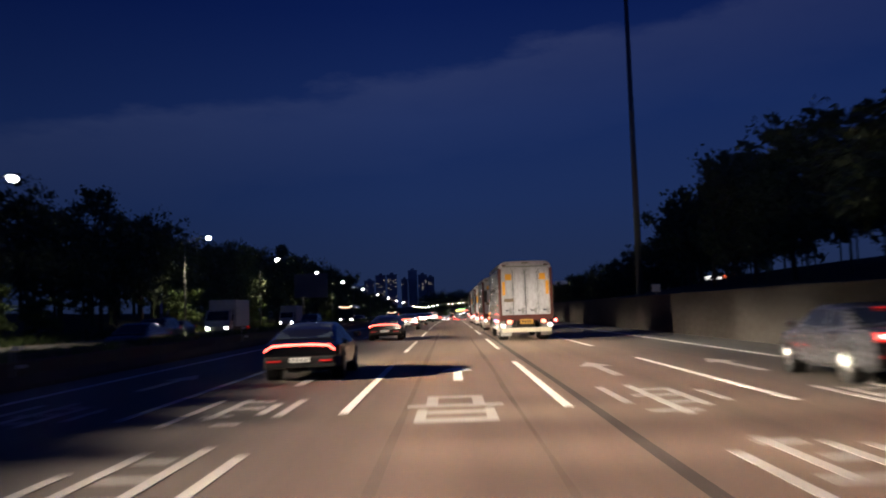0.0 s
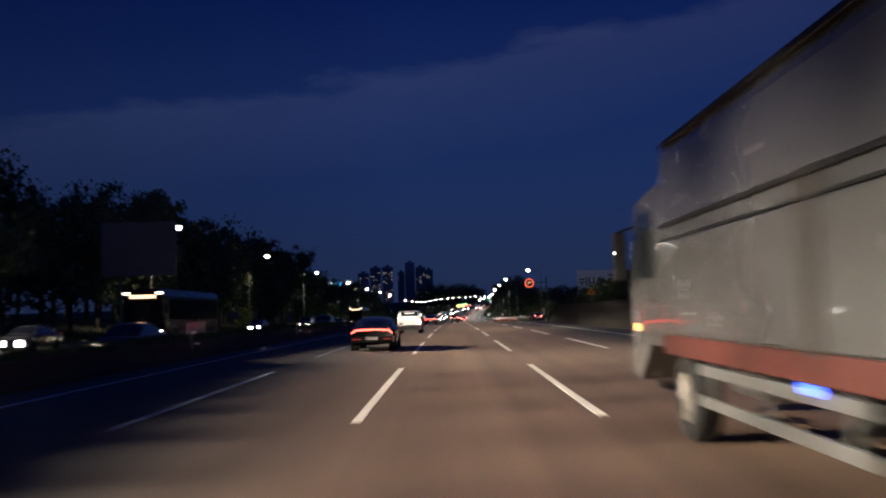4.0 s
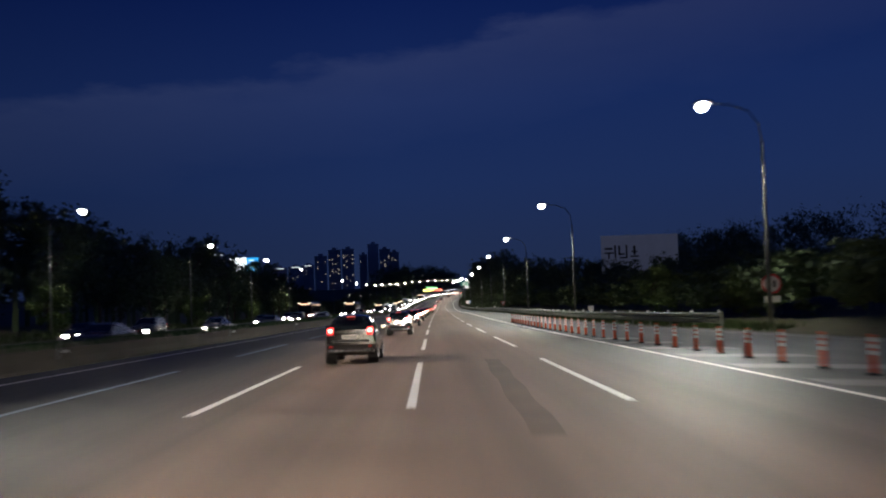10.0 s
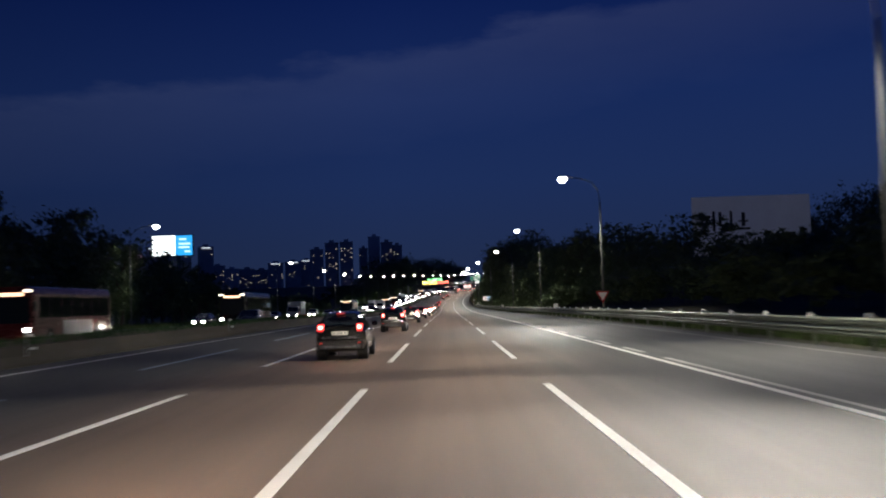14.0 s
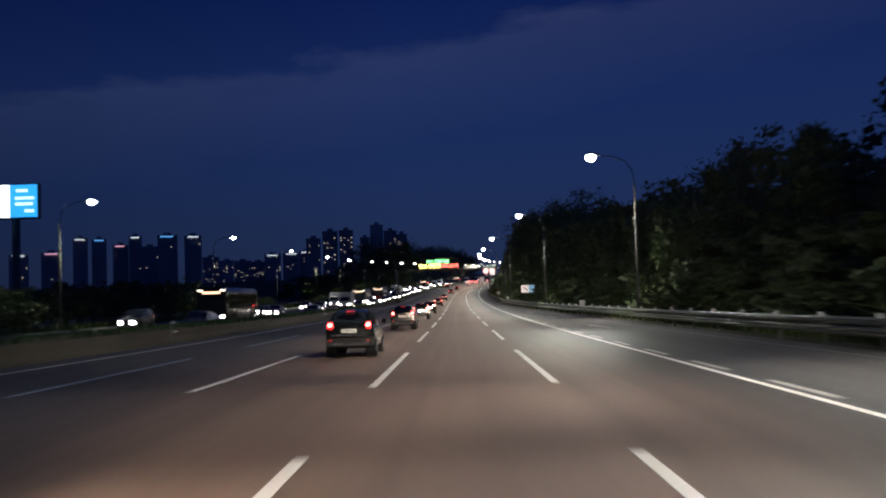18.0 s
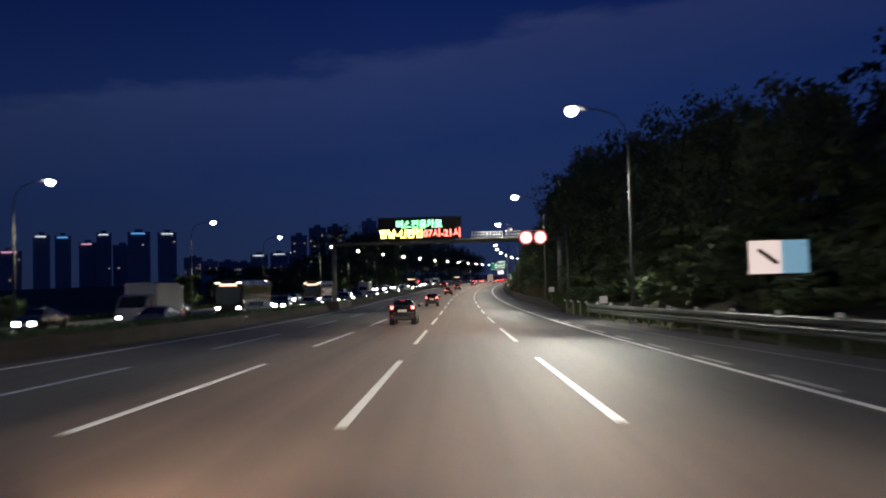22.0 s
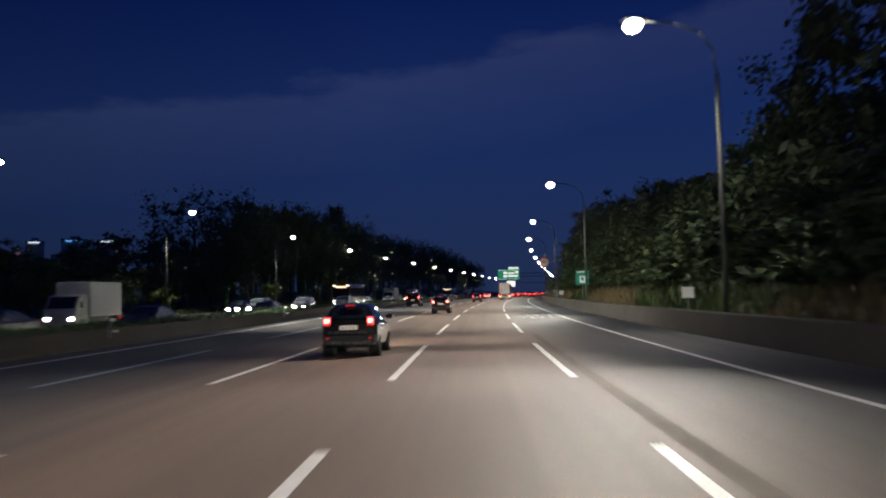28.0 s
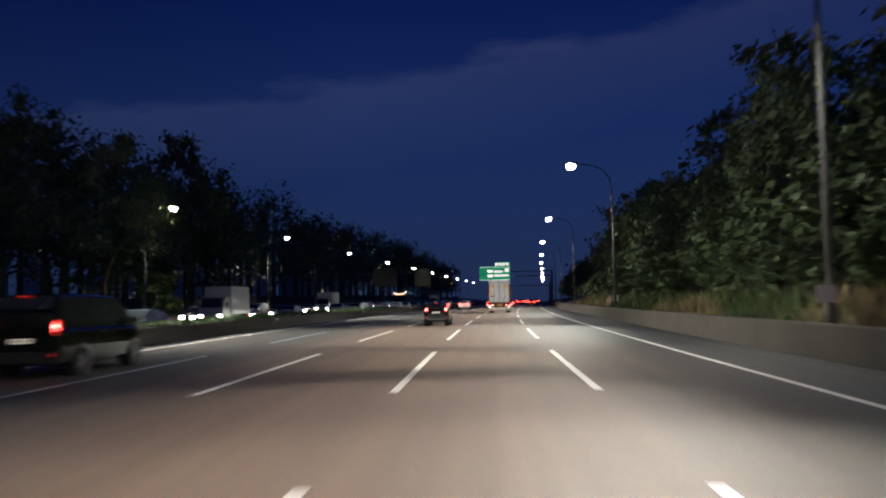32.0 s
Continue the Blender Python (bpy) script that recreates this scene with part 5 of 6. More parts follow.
        for y in (2.0, 3.25):
            wheel(t, sgn * 0.98, y, 0.50, 0.46, material("steel_rim", (0.36, 0.33, 0.30), 0.5, 0.6, vary=0.3))
        wheel(t, sgn * 1.05, 8.95, 0.50, 0.30, material("steel_rim", (0.36, 0.33, 0.30), 0.5, 0.6, vary=0.3))
        part("fender", boxed(sgn * 0.98 - 0.26, sgn * 0.98 + 0.26, 1.38, 1.42, 0.45, 1.0, 0.01), GALV, t)
    part("rear_sill", boxed(-W, W, -0.02, 0.12, Z0 - 0.24, Z0 + 0.06, 0.02), red, t, "rust-red rear sill")
    part("underrun_bar", boxed(-1.16, 1.16, -0.08, 0.04, 0.42, 0.62, 0.03), material("pale_bumper", (0.62, 0.58, 0.46), 0.5, vary=0.2, scale=4), t, "pale yellowish underrun bar")
    pl = part("number_plate", boxed(-0.30, 0.30, -0.03, -0.012, 0.80, 1.02, 0.008), material("plate_yellow", (0.45, 0.25, 0.05), 0.5, vary=0.2), t, "yellow plate with dark bars")
    for k in range(4):
        part("plate_bar", boxed(-0.22 + 0.12 * k, -0.15 + 0.12 * k, -0.036, -0.031, 0.86, 0.96), SIGN_BLACK, pl)
    part("chassis", boxed(-0.45, 0.45, 0.3, 11.2, 0.62, 0.96, 0.02), BLACK, t)
    cab_sec = [(9.75, 1.05), (9.75, 3.02), (10.0, 3.14), (11.25, 3.05), (11.65, 2.2), (11.78, 1.5), (11.78, 0.62), (11.3, 0.52), (10.6, 1.05)]
    cabp = part("cab", loft(bmesh.new(), [[(x, y, z) for y, z in cab_sec] for x in (-1.2, -1.14, 1.14, 1.2)]), dirty, t, "pale truck cab")
    for sgn in (-1, 1):
        bm = bmesh.new()
        q = [(sgn * 1.206, 10.25, 1.95), (sgn * 1.206, 11.45, 1.95), (sgn * 1.206, 11.15, 2.85), (sgn * 1.206, 10.25, 2.85)]
        quad(bm, q if sgn > 0 else q[::-1], 0.01)
        part("door_window", bm, GLASS, cabp, "dark door window")
        part("mirror", boxed(sgn * 1.42 - 0.09, sgn * 1.42 + 0.09, 11.35, 11.50, 1.95, 2.65, 0.03), BLACK, cabp)
        part("mirror_arm", tubed((sgn * 1.2, 11.4, 2.72), (sgn * 1.42, 11.42, 2.66), 0.02, 0.02, 6), BLACK, cabp)
        part("indicator", boxed(sgn * 1.21 - 0.02, sgn * 1.21 + 0.02, 11.30, 11.46, 1.22, 1.32, 0.01), AMBER, cabp, "glowing amber marker")
        part("door_handle", boxed(sgn * 1.21 - 0.015, sgn * 1.21 + 0.015, 10.35, 10.5, 1.62, 1.67), BLACK, cabp)
        part("step", boxed(sgn * 1.05 - 0.14, sgn * 1.05 + 0.14, 9.9, 10.4, 0.50, 0.58, 0.01), BLACK, cabp)
        part("headlight", boxed(sgn * 0.92 - 0.18, sgn * 0.92 + 0.18, 11.74, 11.82, 0.80, 1.02, 0.02), GLASS, cabp)
    bm = bmesh.new()
    quad(bm, [(1.05, 11.74, 1.72), (-1.05, 11.74, 1.72), (-1.0, 11.36, 2.92), (1.0, 11.36, 2.92)], 0.01)
    part("windscreen", bm, GLASS, cabp)
    return t


def box_truck(lit="front"):
    """Light box truck whose nose is at +y."""
    t = thing("box_truck", "pale box truck with lit headlights", "truck", "vehicles on the oncoming side")
    pale = material("pale_box", (0.42, 0.44, 0.46), 0.5, vary=0.15, scale=1)
    part("cargo_box", boxed(-1.05, 1.05, -3.2, 1.4, 0.85, 2.95, 0.05), pale, t)
    cab_sec = [(1.5, 0.5), (1.5, 2.1), (1.8, 2.2), (2.5, 2.1), (3.1, 1.35), (3.2, 0.9), (3.2, 0.4)]
    cb = part("cab", loft(bmesh.new(), [[(x, y, z) for y, z in cab_sec] for x in (-0.95, -0.9, 0.9, 0.95)]), P_SILVER, t)
    bm = bmesh.new()
    quad(bm, [(0.85, 3.12, 1.36), (-0.85, 3.12, 1.36), (-0.8, 2.56, 2.06), (0.8, 2.56, 2.06)], 0.012)
    part("windscreen", bm, GLASS, cb)
    for sgn in (-1, 1):
        hl = part("headlight", boxed(sgn * 0.72 - 0.16, sgn * 0.72 + 0.16, 3.16, 3.24, 0.66, 0.86, 0.02), CHROME, cb)
        part("lens", boxed(sgn * 0.72 - 0.13, sgn * 0.72 + 0.13, 3.241, 3.255, 0.68, 0.84), HEAD, hl, "glowing headlight lens")
        part("mirror", boxed(sgn * 1.08 - 0.06, sgn * 1.08 + 0.06, 2.6, 2.68, 1.4, 1.75, 0.02), BLACK, cb)
        part("tail_light", boxed(sgn * 0.9 - 0.08, sgn * 0.9 + 0.08, -3.24, -3.2, 0.6, 0.8), TAIL_DIM, t)
        for y in (-2.0, 2.3):
            wheel(t, sgn * 0.85, y, 0.38, 0.24)
    part("chassis", boxed(-0.4, 0.4, -3.1, 2.6, 0.5, 0.86, 0.02), BLACK, t)
    return t


def coach(lower):
    """City coach whose nose is at +y, lit inside behind dark panes."""
    t = thing("bus", "dark coach with lit destination board and headlights", "bus", "buses on the oncoming side")
    W, Lh, H = 1.24, 5.9, 3.35
    sec = [(-W, 0.35), (-W, 2.9), (-W + 0.12, H - 0.08), (-W + 0.35, H), (W - 0.35, H), (W - 0.12, H - 0.08), (W, 2.9), (W, 0.35)]
    shell = part("body", loft(bmesh.new(), [[(x * k, y, z) for x, z in sec] for y, k in ((-Lh, 0.96), (-Lh + 0.15, 1), (0, 1), (Lh - 0.3, 1), (Lh, 0.93))]), lower, t)
    for sgn in (-1, 1):
        for k in range(7):
            y0 = -5.4 + k * 1.5
            part("side_window", boxed(sgn * (W + 0.006) - 0.008, sgn * (W + 0.006) + 0.008, y0, y0 + 1.4, 1.55, 2.75, 0.0), GLASS, shell, "dark side window")
        part("roof_marker", boxed(sgn * 0.95 - 0.22, sgn * 0.95 + 0.22, Lh - 0.10, Lh + 0.02, 3.02, 3.16, 0.02), glow("bus_marker_lit", (1.0, 0.86, 0.7), 3.0), shell, "glowing roof marker")
        hl = part("headlight", boxed(sgn * 0.92 - 0.2, sgn * 0.92 + 0.2, Lh - 0.05, Lh + 0.04, 0.75, 0.98, 0.03), CHROME, shell)
        part("lens", boxed(sgn * 0.92 - 0.16, sgn * 0.92 + 0.16, Lh + 0.041, Lh + 0.055, 0.78, 0.95), HEAD, hl, "glowing headlight lens")
        part("mirror", boxed(sgn * 1.42 - 0.08, sgn * 1.42 + 0.08, Lh - 0.05, Lh + 0.1, 1.9, 2.5, 0.03), BLACK, shell)
        part("skirt", boxed(sgn * (W + 0.004) - 0.006, sgn * (W + 0.004) + 0.006, -2.5, 1.8, 0.45, 1.35), P_WHITE if sgn > 0 else P_SILVER, shell, "pale skirt panel")
        part("tail_light", boxed(sgn * 1.0 - 0.1, sgn * 1.0 + 0.1, -Lh - 0.04, -Lh + 0.02, 0.9, 1.2), TAIL_DIM, shell)
        for y in (-3.4, 3.6):
            wheel(t, sgn * (W - 0.13), y, 0.48, 0.28)
    bm = bmesh.new()
    quad(bm, [(W * 0.88, Lh + 0.01, 1.25), (-W * 0.88, Lh + 0.01, 1.25), (-W * 0.85, Lh + 0.005, 2.72), (W * 0.85, Lh + 0.005, 2.72)], 0.012)
    part("windscreen", bm, GLASS, shell)
    part("destination_board", boxed(-0.75, 0.75, Lh + 0.02, Lh + 0.035, 2.80, 3.00), glow("destination_lit", (1.0, 0.62, 0.40), 2.2), shell, "lit destination board")
    return t


def spread(first, poses):
    for i, m in enumerate(poses):
        if i == 0:
            first.matrix_basis = m
        else:
            copy_thing(first, m)


# one slow-lane truck, repeated as a convoy of standing copies
TRUCK_TAILS = (41.0, 61.6, 81.7, 102.0)
spread(wing_truck(), [at(s, 5.35) for s in TRUCK_TAILS] + [at(940, 5.2)])
for s in TRUCK_TAILS:
    for side in (-1.10, 1.10):
        ld = bpy.data.lights.new("work_light", "SPOT")
        ld.color, ld.energy, ld.spot_size, ld.spot_blend, ld.shadow_soft_size = (1.0, 0.97, 0.92), 80, radians(64), 0.8, 0.04
        new("work_light", ld).matrix_world = look(along(s - 0.12, 5.35 + side, 0.70), along(s - 0.45, 5.35 + side * 1.15, 0))
# own-direction cars, by the place of their tails; coupe and hatchback repeat single cars
COUPES, ESTATES = (20.5, 48.2, 74.3, 99.8, 137, 229), (166,)
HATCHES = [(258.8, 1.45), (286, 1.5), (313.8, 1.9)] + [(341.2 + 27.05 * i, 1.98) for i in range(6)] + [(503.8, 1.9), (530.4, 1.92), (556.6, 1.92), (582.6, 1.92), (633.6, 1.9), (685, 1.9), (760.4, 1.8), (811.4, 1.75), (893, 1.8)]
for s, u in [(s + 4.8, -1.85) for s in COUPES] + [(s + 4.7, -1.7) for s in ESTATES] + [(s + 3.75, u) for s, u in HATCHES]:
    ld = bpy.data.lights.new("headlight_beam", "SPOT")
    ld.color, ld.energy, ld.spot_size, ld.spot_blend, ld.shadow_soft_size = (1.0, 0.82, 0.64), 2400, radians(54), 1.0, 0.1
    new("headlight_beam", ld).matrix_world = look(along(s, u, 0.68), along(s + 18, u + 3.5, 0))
spread(car("sports_coupe", "black low sports coupe with a glowing red light bar", COUPE, P_GLOSS, "cars ahead", "bar"), [at(s + 2.35, -1.85) for s in COUPES])
spread(car("estate_car", "white sport utility car with glowing tail lights", SUV, P_WHITE, "cars ahead"), [at(s + 2.3, -1.7) for s in ESTATES])
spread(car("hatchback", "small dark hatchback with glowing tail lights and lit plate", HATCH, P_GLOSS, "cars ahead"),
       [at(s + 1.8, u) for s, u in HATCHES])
spread(car("saloon_car", "grey saloon with dark windows in the outer lane", SEDAN, P_GREY, "cars ahead", lit="rear"), [at(17.2, 9.95)])
spread(car("saloon_car", "grey saloon with glowing tail lights on the merging ramp", SEDAN, P_GREY, "cars ahead", lit="rear"), [at(272.5, 17.0, 0, 9)])
spread(car("passenger_van", "black passenger van with tall glowing tail lights", VAN, P_GLOSS, "cars ahead", category="van"), [at(860.2, -5.35)])
far_red = [(1002, 5.3), (1022, -5.2), (1035, 9.0), (1064, -1.6), (1090, 5.2), (1108, 1.9), (1140, 8.9), (1150, -1.7), (1175, 5.3), (1196, 1.7), (1215, -5.3), (1230, 9.1), (1260, 1.8), (1285, 5.4), (1310, -1.8)]
far_white = [(988, -5.2), (1015, 1.7), (1052, 8.8), (1076, 1.7), (1098, -1.9), (1128, 5.4), (1160, -5.3), (1186, 8.9), (1206, -1.8), (1242, 5.3), (985, -1.8), (1040, 1.8), (1120, -1.7)]
spread(car("saloon_car", "red saloon with glowing tail lights in the traffic ahead", SEDAN, P_RED, "cars ahead", lite="far"), [at(s, u) for s, u in far_red])
spread(car("saloon_car", "white saloon with glowing tail lights in the traffic ahead", SEDAN, P_WHITE, "cars ahead", lite="far"), [at(s, u) for s, u in far_white])

# the oncoming side, noses towards the camera
rnd = random.Random(4)
spread(coach(P_BLACK), [at(s, u, 0, 180) for s, u in ((157, -16.2), (262, -15.8), (456, -14.6), (557, -15.6), (666, -15.2))])
spread(coach(paint("maroon", (0.10, 0.012, 0.012))), [at(s, u, 0, 180) for s, u in ((424, -19.4), (712, -15.6), (864, -15.4), (1010, -15.6))])
spread(box_truck(), [at(s, u, 0, 180) for s, u in ((70, -16.0), (118, -19.6), (512, -19.3), (640, -15.2), (653, -19.0), (765, -15.6), (790, -19.2), (905, -15.5), (960, -19.3), (1060, -15.6), (1150, -19.2))])
busy = [(157, 8), (262, 8), (456, 8), (557, 8), (666, 8), (424, 8), (712, 8), (864, 8), (1010, 8), (70, 6), (118, 6), (512, 6), (640, 6), (653, 6), (765, 6), (790, 6), (905, 6), (960, 6), (1060, 6), (1150, 6)]
slots = []
for lane, u in enumerate((-12.4, -15.8, -19.3, -22.8)):
    s = 40 + 13 * lane
    while s < 1330:
        if all(abs(s - b) > d + 3 for b, d in busy) or lane in (0, 3):
            slots.append((s, u + rnd.uniform(-0.3, 0.3)))
        gap = between(s, (0, 60), (430, 44), (600, 40), (690, 15), (770, 16), (800, 36), (880, 40), (960, 13), (1330, 12))
        s += gap * rnd.uniform(0.8, 1.3)
rnd.shuffle(slots)
third = len(slots) // 3
for st, pm, lab, nm, lot in ((SEDAN, P_GREY, "grey saloon with bright headlights", "saloon_car", slots[:third]), (SUV, P_DARK, "dark sport utility car with bright headlights", "estate_car", slots[third:2 * third]),
                             (SEDAN, P_DARK, "dark saloon with bright headlights", "saloon_car", slots[2 * third:])):
    spread(car(nm, lab + " on the oncoming side", st, pm, "vehicles on the oncoming side", lit="front", lite="far"), [at(s, u, 0, 180) for s, u in lot])

# ---- trees ----


def tree_meshes(seed, height, spread_, low, leaf_mat):
    """Trunk with limbs, and a crown of many small leaf blades in uneven clumps."""
    r = random.Random(seed)
    bm = bmesh.new()
    top = height * 0.72
    bend = [Vector((r.uniform(-0.25, 0.25) * k, r.uniform(-0.25, 0.25) * k, top * k / 4)) for k in range(5)]
    for k in range(4):
        tube(bm, bend[k], bend[k + 1], height * 0.018 * (1 - 0.2 * k), height * 0.018 * (0.8 - 0.2 * k) + 0.02, 7)
    tips = [bend[4] + Vector((0, 0, height * 0.1))]
    for k in range(9):
        a, f = r.uniform(0, math.tau), r.uniform(0.25, 0.95)
        base = bend[int(f * 4)].lerp(bend[min(4, int(f * 4) + 1)], (f * 4) % 1)
        reach = spread_ * r.uniform(0.55, 1.0) * (1.1 - 0.45 * f)
        tip = base + Vector((math.cos(a) * reach, math.sin(a) * reach, height * r.uniform(0.08, 0.24)))
        tube(bm, base, tip, height * 0.007, 0.02, 5)
        tips.append(tip)
    trunk = bpy.data.meshes.new("trunk")
    bm.to_mesh(trunk)
    bm.free()
    trunk.materials.append(BARK)
    clumps = []
    for t in tips:
        for _ in range(5):
            clumps.append((t + Vector((r.uniform(-1.2, 1.2), r.uniform(-1.2, 1.2), r.uniform(-1.1, 0.9))) * spread_ * 0.28, r.uniform(0.5, 1.05) * spread_ * 0.32))
    for _ in range(14):
        a, f = r.uniform(0, math.tau), r.uniform(low, 1.0)
        rad = spread_ * math.sqrt(max(0.05, 1 - ((f - 0.55) / 0.55) ** 2)) * r.uniform(0.3, 0.9)
        clumps.append((Vector((math.cos(a) * rad, math.sin(a) * rad, height * f * 0.97)), r.uniform(0.6, 1.1) * spread_ * 0.32))
    verts, faces = [], []
    for c, rad in clumps:
        for _ in range(60):
            d = Vector((r.gauss(0, 1), r.gauss(0, 1), r.gauss(0, 0.75)))
            d = d.normalized() * rad * r.uniform(0.35, 1.0) ** 0.6
            p = c + d
            if p.z < height * low * 0.5:
                continue
            if _ < 18:
                # larger blades deep inside close the crown
                d *= 0.5
                p = c + d
            n, size = Vector((r.gauss(0, 1), r.gauss(0, 1), r.gauss(0, 1))).normalized(), r.uniform(0.095, 0.19) * (1.75 if _ < 18 else 1)
            a1 = n.orthogonal().normalized()
            b1 = n.cross(a1) * 0.6
            i = len(verts)
            verts += [p - a1 * size, p + b1 * size, p + a1 * size * 1.2, p - b1 * size]
            faces.append((i, i + 1, i + 2, i + 3))
    return trunk, mesh_of("crown", verts, faces, leaf_mat)


TREES = [tree_meshes(1, 12.0, 3.9, 0.14, LEAF), tree_meshes(2, 14.0, 4.3, 0.18, LEAF), tree_meshes(3, 10.0, 3.7, 0.10, LEAF), tree_meshes(5, 13.0, 3.4, 0.12, LEAF), tree_meshes(8, 7.0, 2.8, 0.06, LEAF_LIGHT)]
TREE_H = (12.0, 14.0, 10.0, 13.0, 7.0)
rnd = random.Random(11)


def tree(kind, s, u, height, group, label):
    trunk, crown = TREES[kind]
    k = height / TREE_H[kind]
    x, y, z = along(s, u, ground_height(s, u) - 0.15)
    t = tagged(new("tree"), label, "tree", group)
    t.matrix_basis = pose(x, y, z, 0, 0, rnd.uniform(0, 360)) @ Matrix.Diagonal((k ** 0.6 * rnd.uniform(0.85, 1.1), k ** 0.6 * rnd.uniform(0.85, 1.1), k, 1))
    for nm, me in (("trunk", trunk), ("crown", crown)):
        o = new(nm, me)
        o.parent = t


def woods(name, spots, label, seed):
    """Many trees further back as one body of stuff: stems and leaf blades, thinned out."""
    r = random.Random(seed)
    coords, quads, n0 = [], [], 0
    for s, u, h in spots:
        kind = r.randrange(4)
        me = TREES[kind][1]
        co = np.empty(len(me.vertices) * 3)
        me.vertices.foreach_get("co", co)
        co = co.reshape(-1, 4, 3)
        keep = np.random.RandomState(r.randrange(10000)).permutation(len(co))[:900]
        co = co[keep]
        mid = co.mean(1, keepdims=True)
        k = h / TREE_H[kind]
        co = (mid + (co - mid) * 1.4 / k ** 0.8) * np.array((k ** 0.7, k ** 0.7, k))
        a = r.uniform(0, math.tau)
        c_, s_ = math.cos(a), math.sin(a)
        co = co @ np.array(((c_, s_, 0), (-s_, c_, 0), (0, 0, 1))) * np.array((1.15, 1.15, 1.0))
        co += np.array(along(s, u, ground_height(s, u) - 0.15))
        coords.append(co.reshape(-1, 3))
        quads.append(np.arange(n0, n0 + co.shape[0] * 4).reshape(-1, 4))
        n0 += co.shape[0] * 4
        x, y, z = along(s, u, ground_height(s, u) - 0.3)
        w = 0.016 * h
        stem = np.array([(x - w, y - w, z), (x + w, y + w, z), (x + w * 0.5, y + w * 0.5, z + h * 0.6), (x - w * 0.5, y - w * 0.5, z + h * 0.6)])
        coords.append(stem)
        quads.append(np.arange(n0, n0 + 4).reshape(-1, 4))
        n0 += 4
    me = mesh_of(name, np.concatenate(coords).tolist(), np.concatenate(quads).tolist(), LEAF)
    return tagged(new(name, me), label, "woods", kind="stuff")


def right_tree_height(s):
    return between(s, (-60, 10.5), (70, 11.0), (120, 8), (200, 7), (300, 7.0), (330, 5.0), (430, 5.5), (474, 6.5), (481, 9.0), (488, 10.2), (500, 10.0), (515, 9.8), (538, 9.5), (560, 9.5), (600, 9.8), (625, 10.5), (660, 11.5), (690, 17), (715, 18.5), (745, 20), (770, 20), (782, 13), (800, 8.5), (846, 9), (858, 11.5), (875, 12.5), (923, 11.5), (1300, 10.5))


def right_tree_line(s):
    return between(s, (-60, 22), (70, 23), (110, 30), (200, 27), (290, 29), (310, 36), (330, 48), (484, 48), (490, 25), (560, 23.5), (640, 23), (680, 25), (780, 25), (800, 22.5), (1300, 22.5))


def left_tree_height(s):
    return between(s, (-60, 13), (200, 15.5), (285, 18.5), (330, 16), (390, 14), (418, 15), (445, 14.5), (481, 13), (518, 9), (555, 6), (636, 5.4), (655, 3.3), (668, 1.5), (735, 1.5), (760, 5), (785, 7), (842, 7.2), (866, 12), (885, 17.5), (917, 21), (977, 23), (1300, 22))


behind = []
s = -40.0
while s < 1330:
    h = right_tree_height(s)
    line = right_tree_line(s)
    if s < 960:
        tree(rnd.choice((0, 1, 2, 3)), s + rnd.uniform(-2, 2), line + rnd.uniform(-1.2, 1.2), h * rnd.uniform(0.75, 1.1), "trees on the near bank", "dark leafy roadside tree on the bank at dusk")
    if 480 < s < 960:
        behind.append((s + rnd.uniform(-3, 3), line - 2.2, rnd.uniform(3.5, 6.0)))
        behind.append((s + 4.2 + rnd.uniform(-3, 3), line - 0.5, rnd.uniform(5.0, 8.0)))
    for k, du in enumerate((1.0, 7.0, 14.0)):
        behind.append((s + 4.2 - 2 * k + rnd.uniform(-2, 2), line + du + rnd.uniform(-1.5, 1.5), h * rnd.uniform(0.75, 1.08) * (0.97 + (0.2 if 400 < s < 640 else 0.07) * k)))
    s += 8.4 if s < 960 else 11.0
for _ in range(70):
    behind.append((rnd.uniform(470, 660), rnd.uniform(92, 125), rnd.uniform(17, 25)))
for _ in range(60):
    behind.append((rnd.uniform(560, 720), rnd.uniform(60, 92), rnd.uniform(9, 13)))
for i in range(42):
    behind.append((488 + 4.0 * i + rnd.uniform(-1.8, 1.8), right_edge(488 + 4.0 * i) + rnd.uniform(2.2, 3.4), rnd.uniform(1.4, 2.6)))
    behind.append((490 + 4.0 * i + rnd.uniform(-1.8, 1.8), right_edge(488 + 4.0 * i) + rnd.uniform(4.6, 5.8), rnd.uniform(2.8, 4.6)))
for i in range(76):
    behind.append((660 + 4.0 * i + rnd.uniform(-1.8, 1.8), 17.4 + rnd.uniform(-0.6, 1.2), rnd.uniform(1.8, 3.4)))
    behind.append((662 + 4.0 * i + rnd.uniform(-1.8, 1.8), 20.6 + rnd.uniform(-0.8, 1.0), rnd.uniform(3.6, 5.6)))
for i in range(48):
    behind.append((296 + 4.1 * i + rnd.uniform(-2, 2), 26 + rnd.uniform(-1.5, 2), rnd.uniform(3.2, 4.6)))
    behind.append((298 + 4.1 * i + rnd.uniform(-2, 2), 37 + rnd.uniform(-2, 3), rnd.uniform(4.5, 6.0)))
woods("woods_near_bank", behind, "dark woods behind the roadside trees", 31)
behind = []
s = -30.0
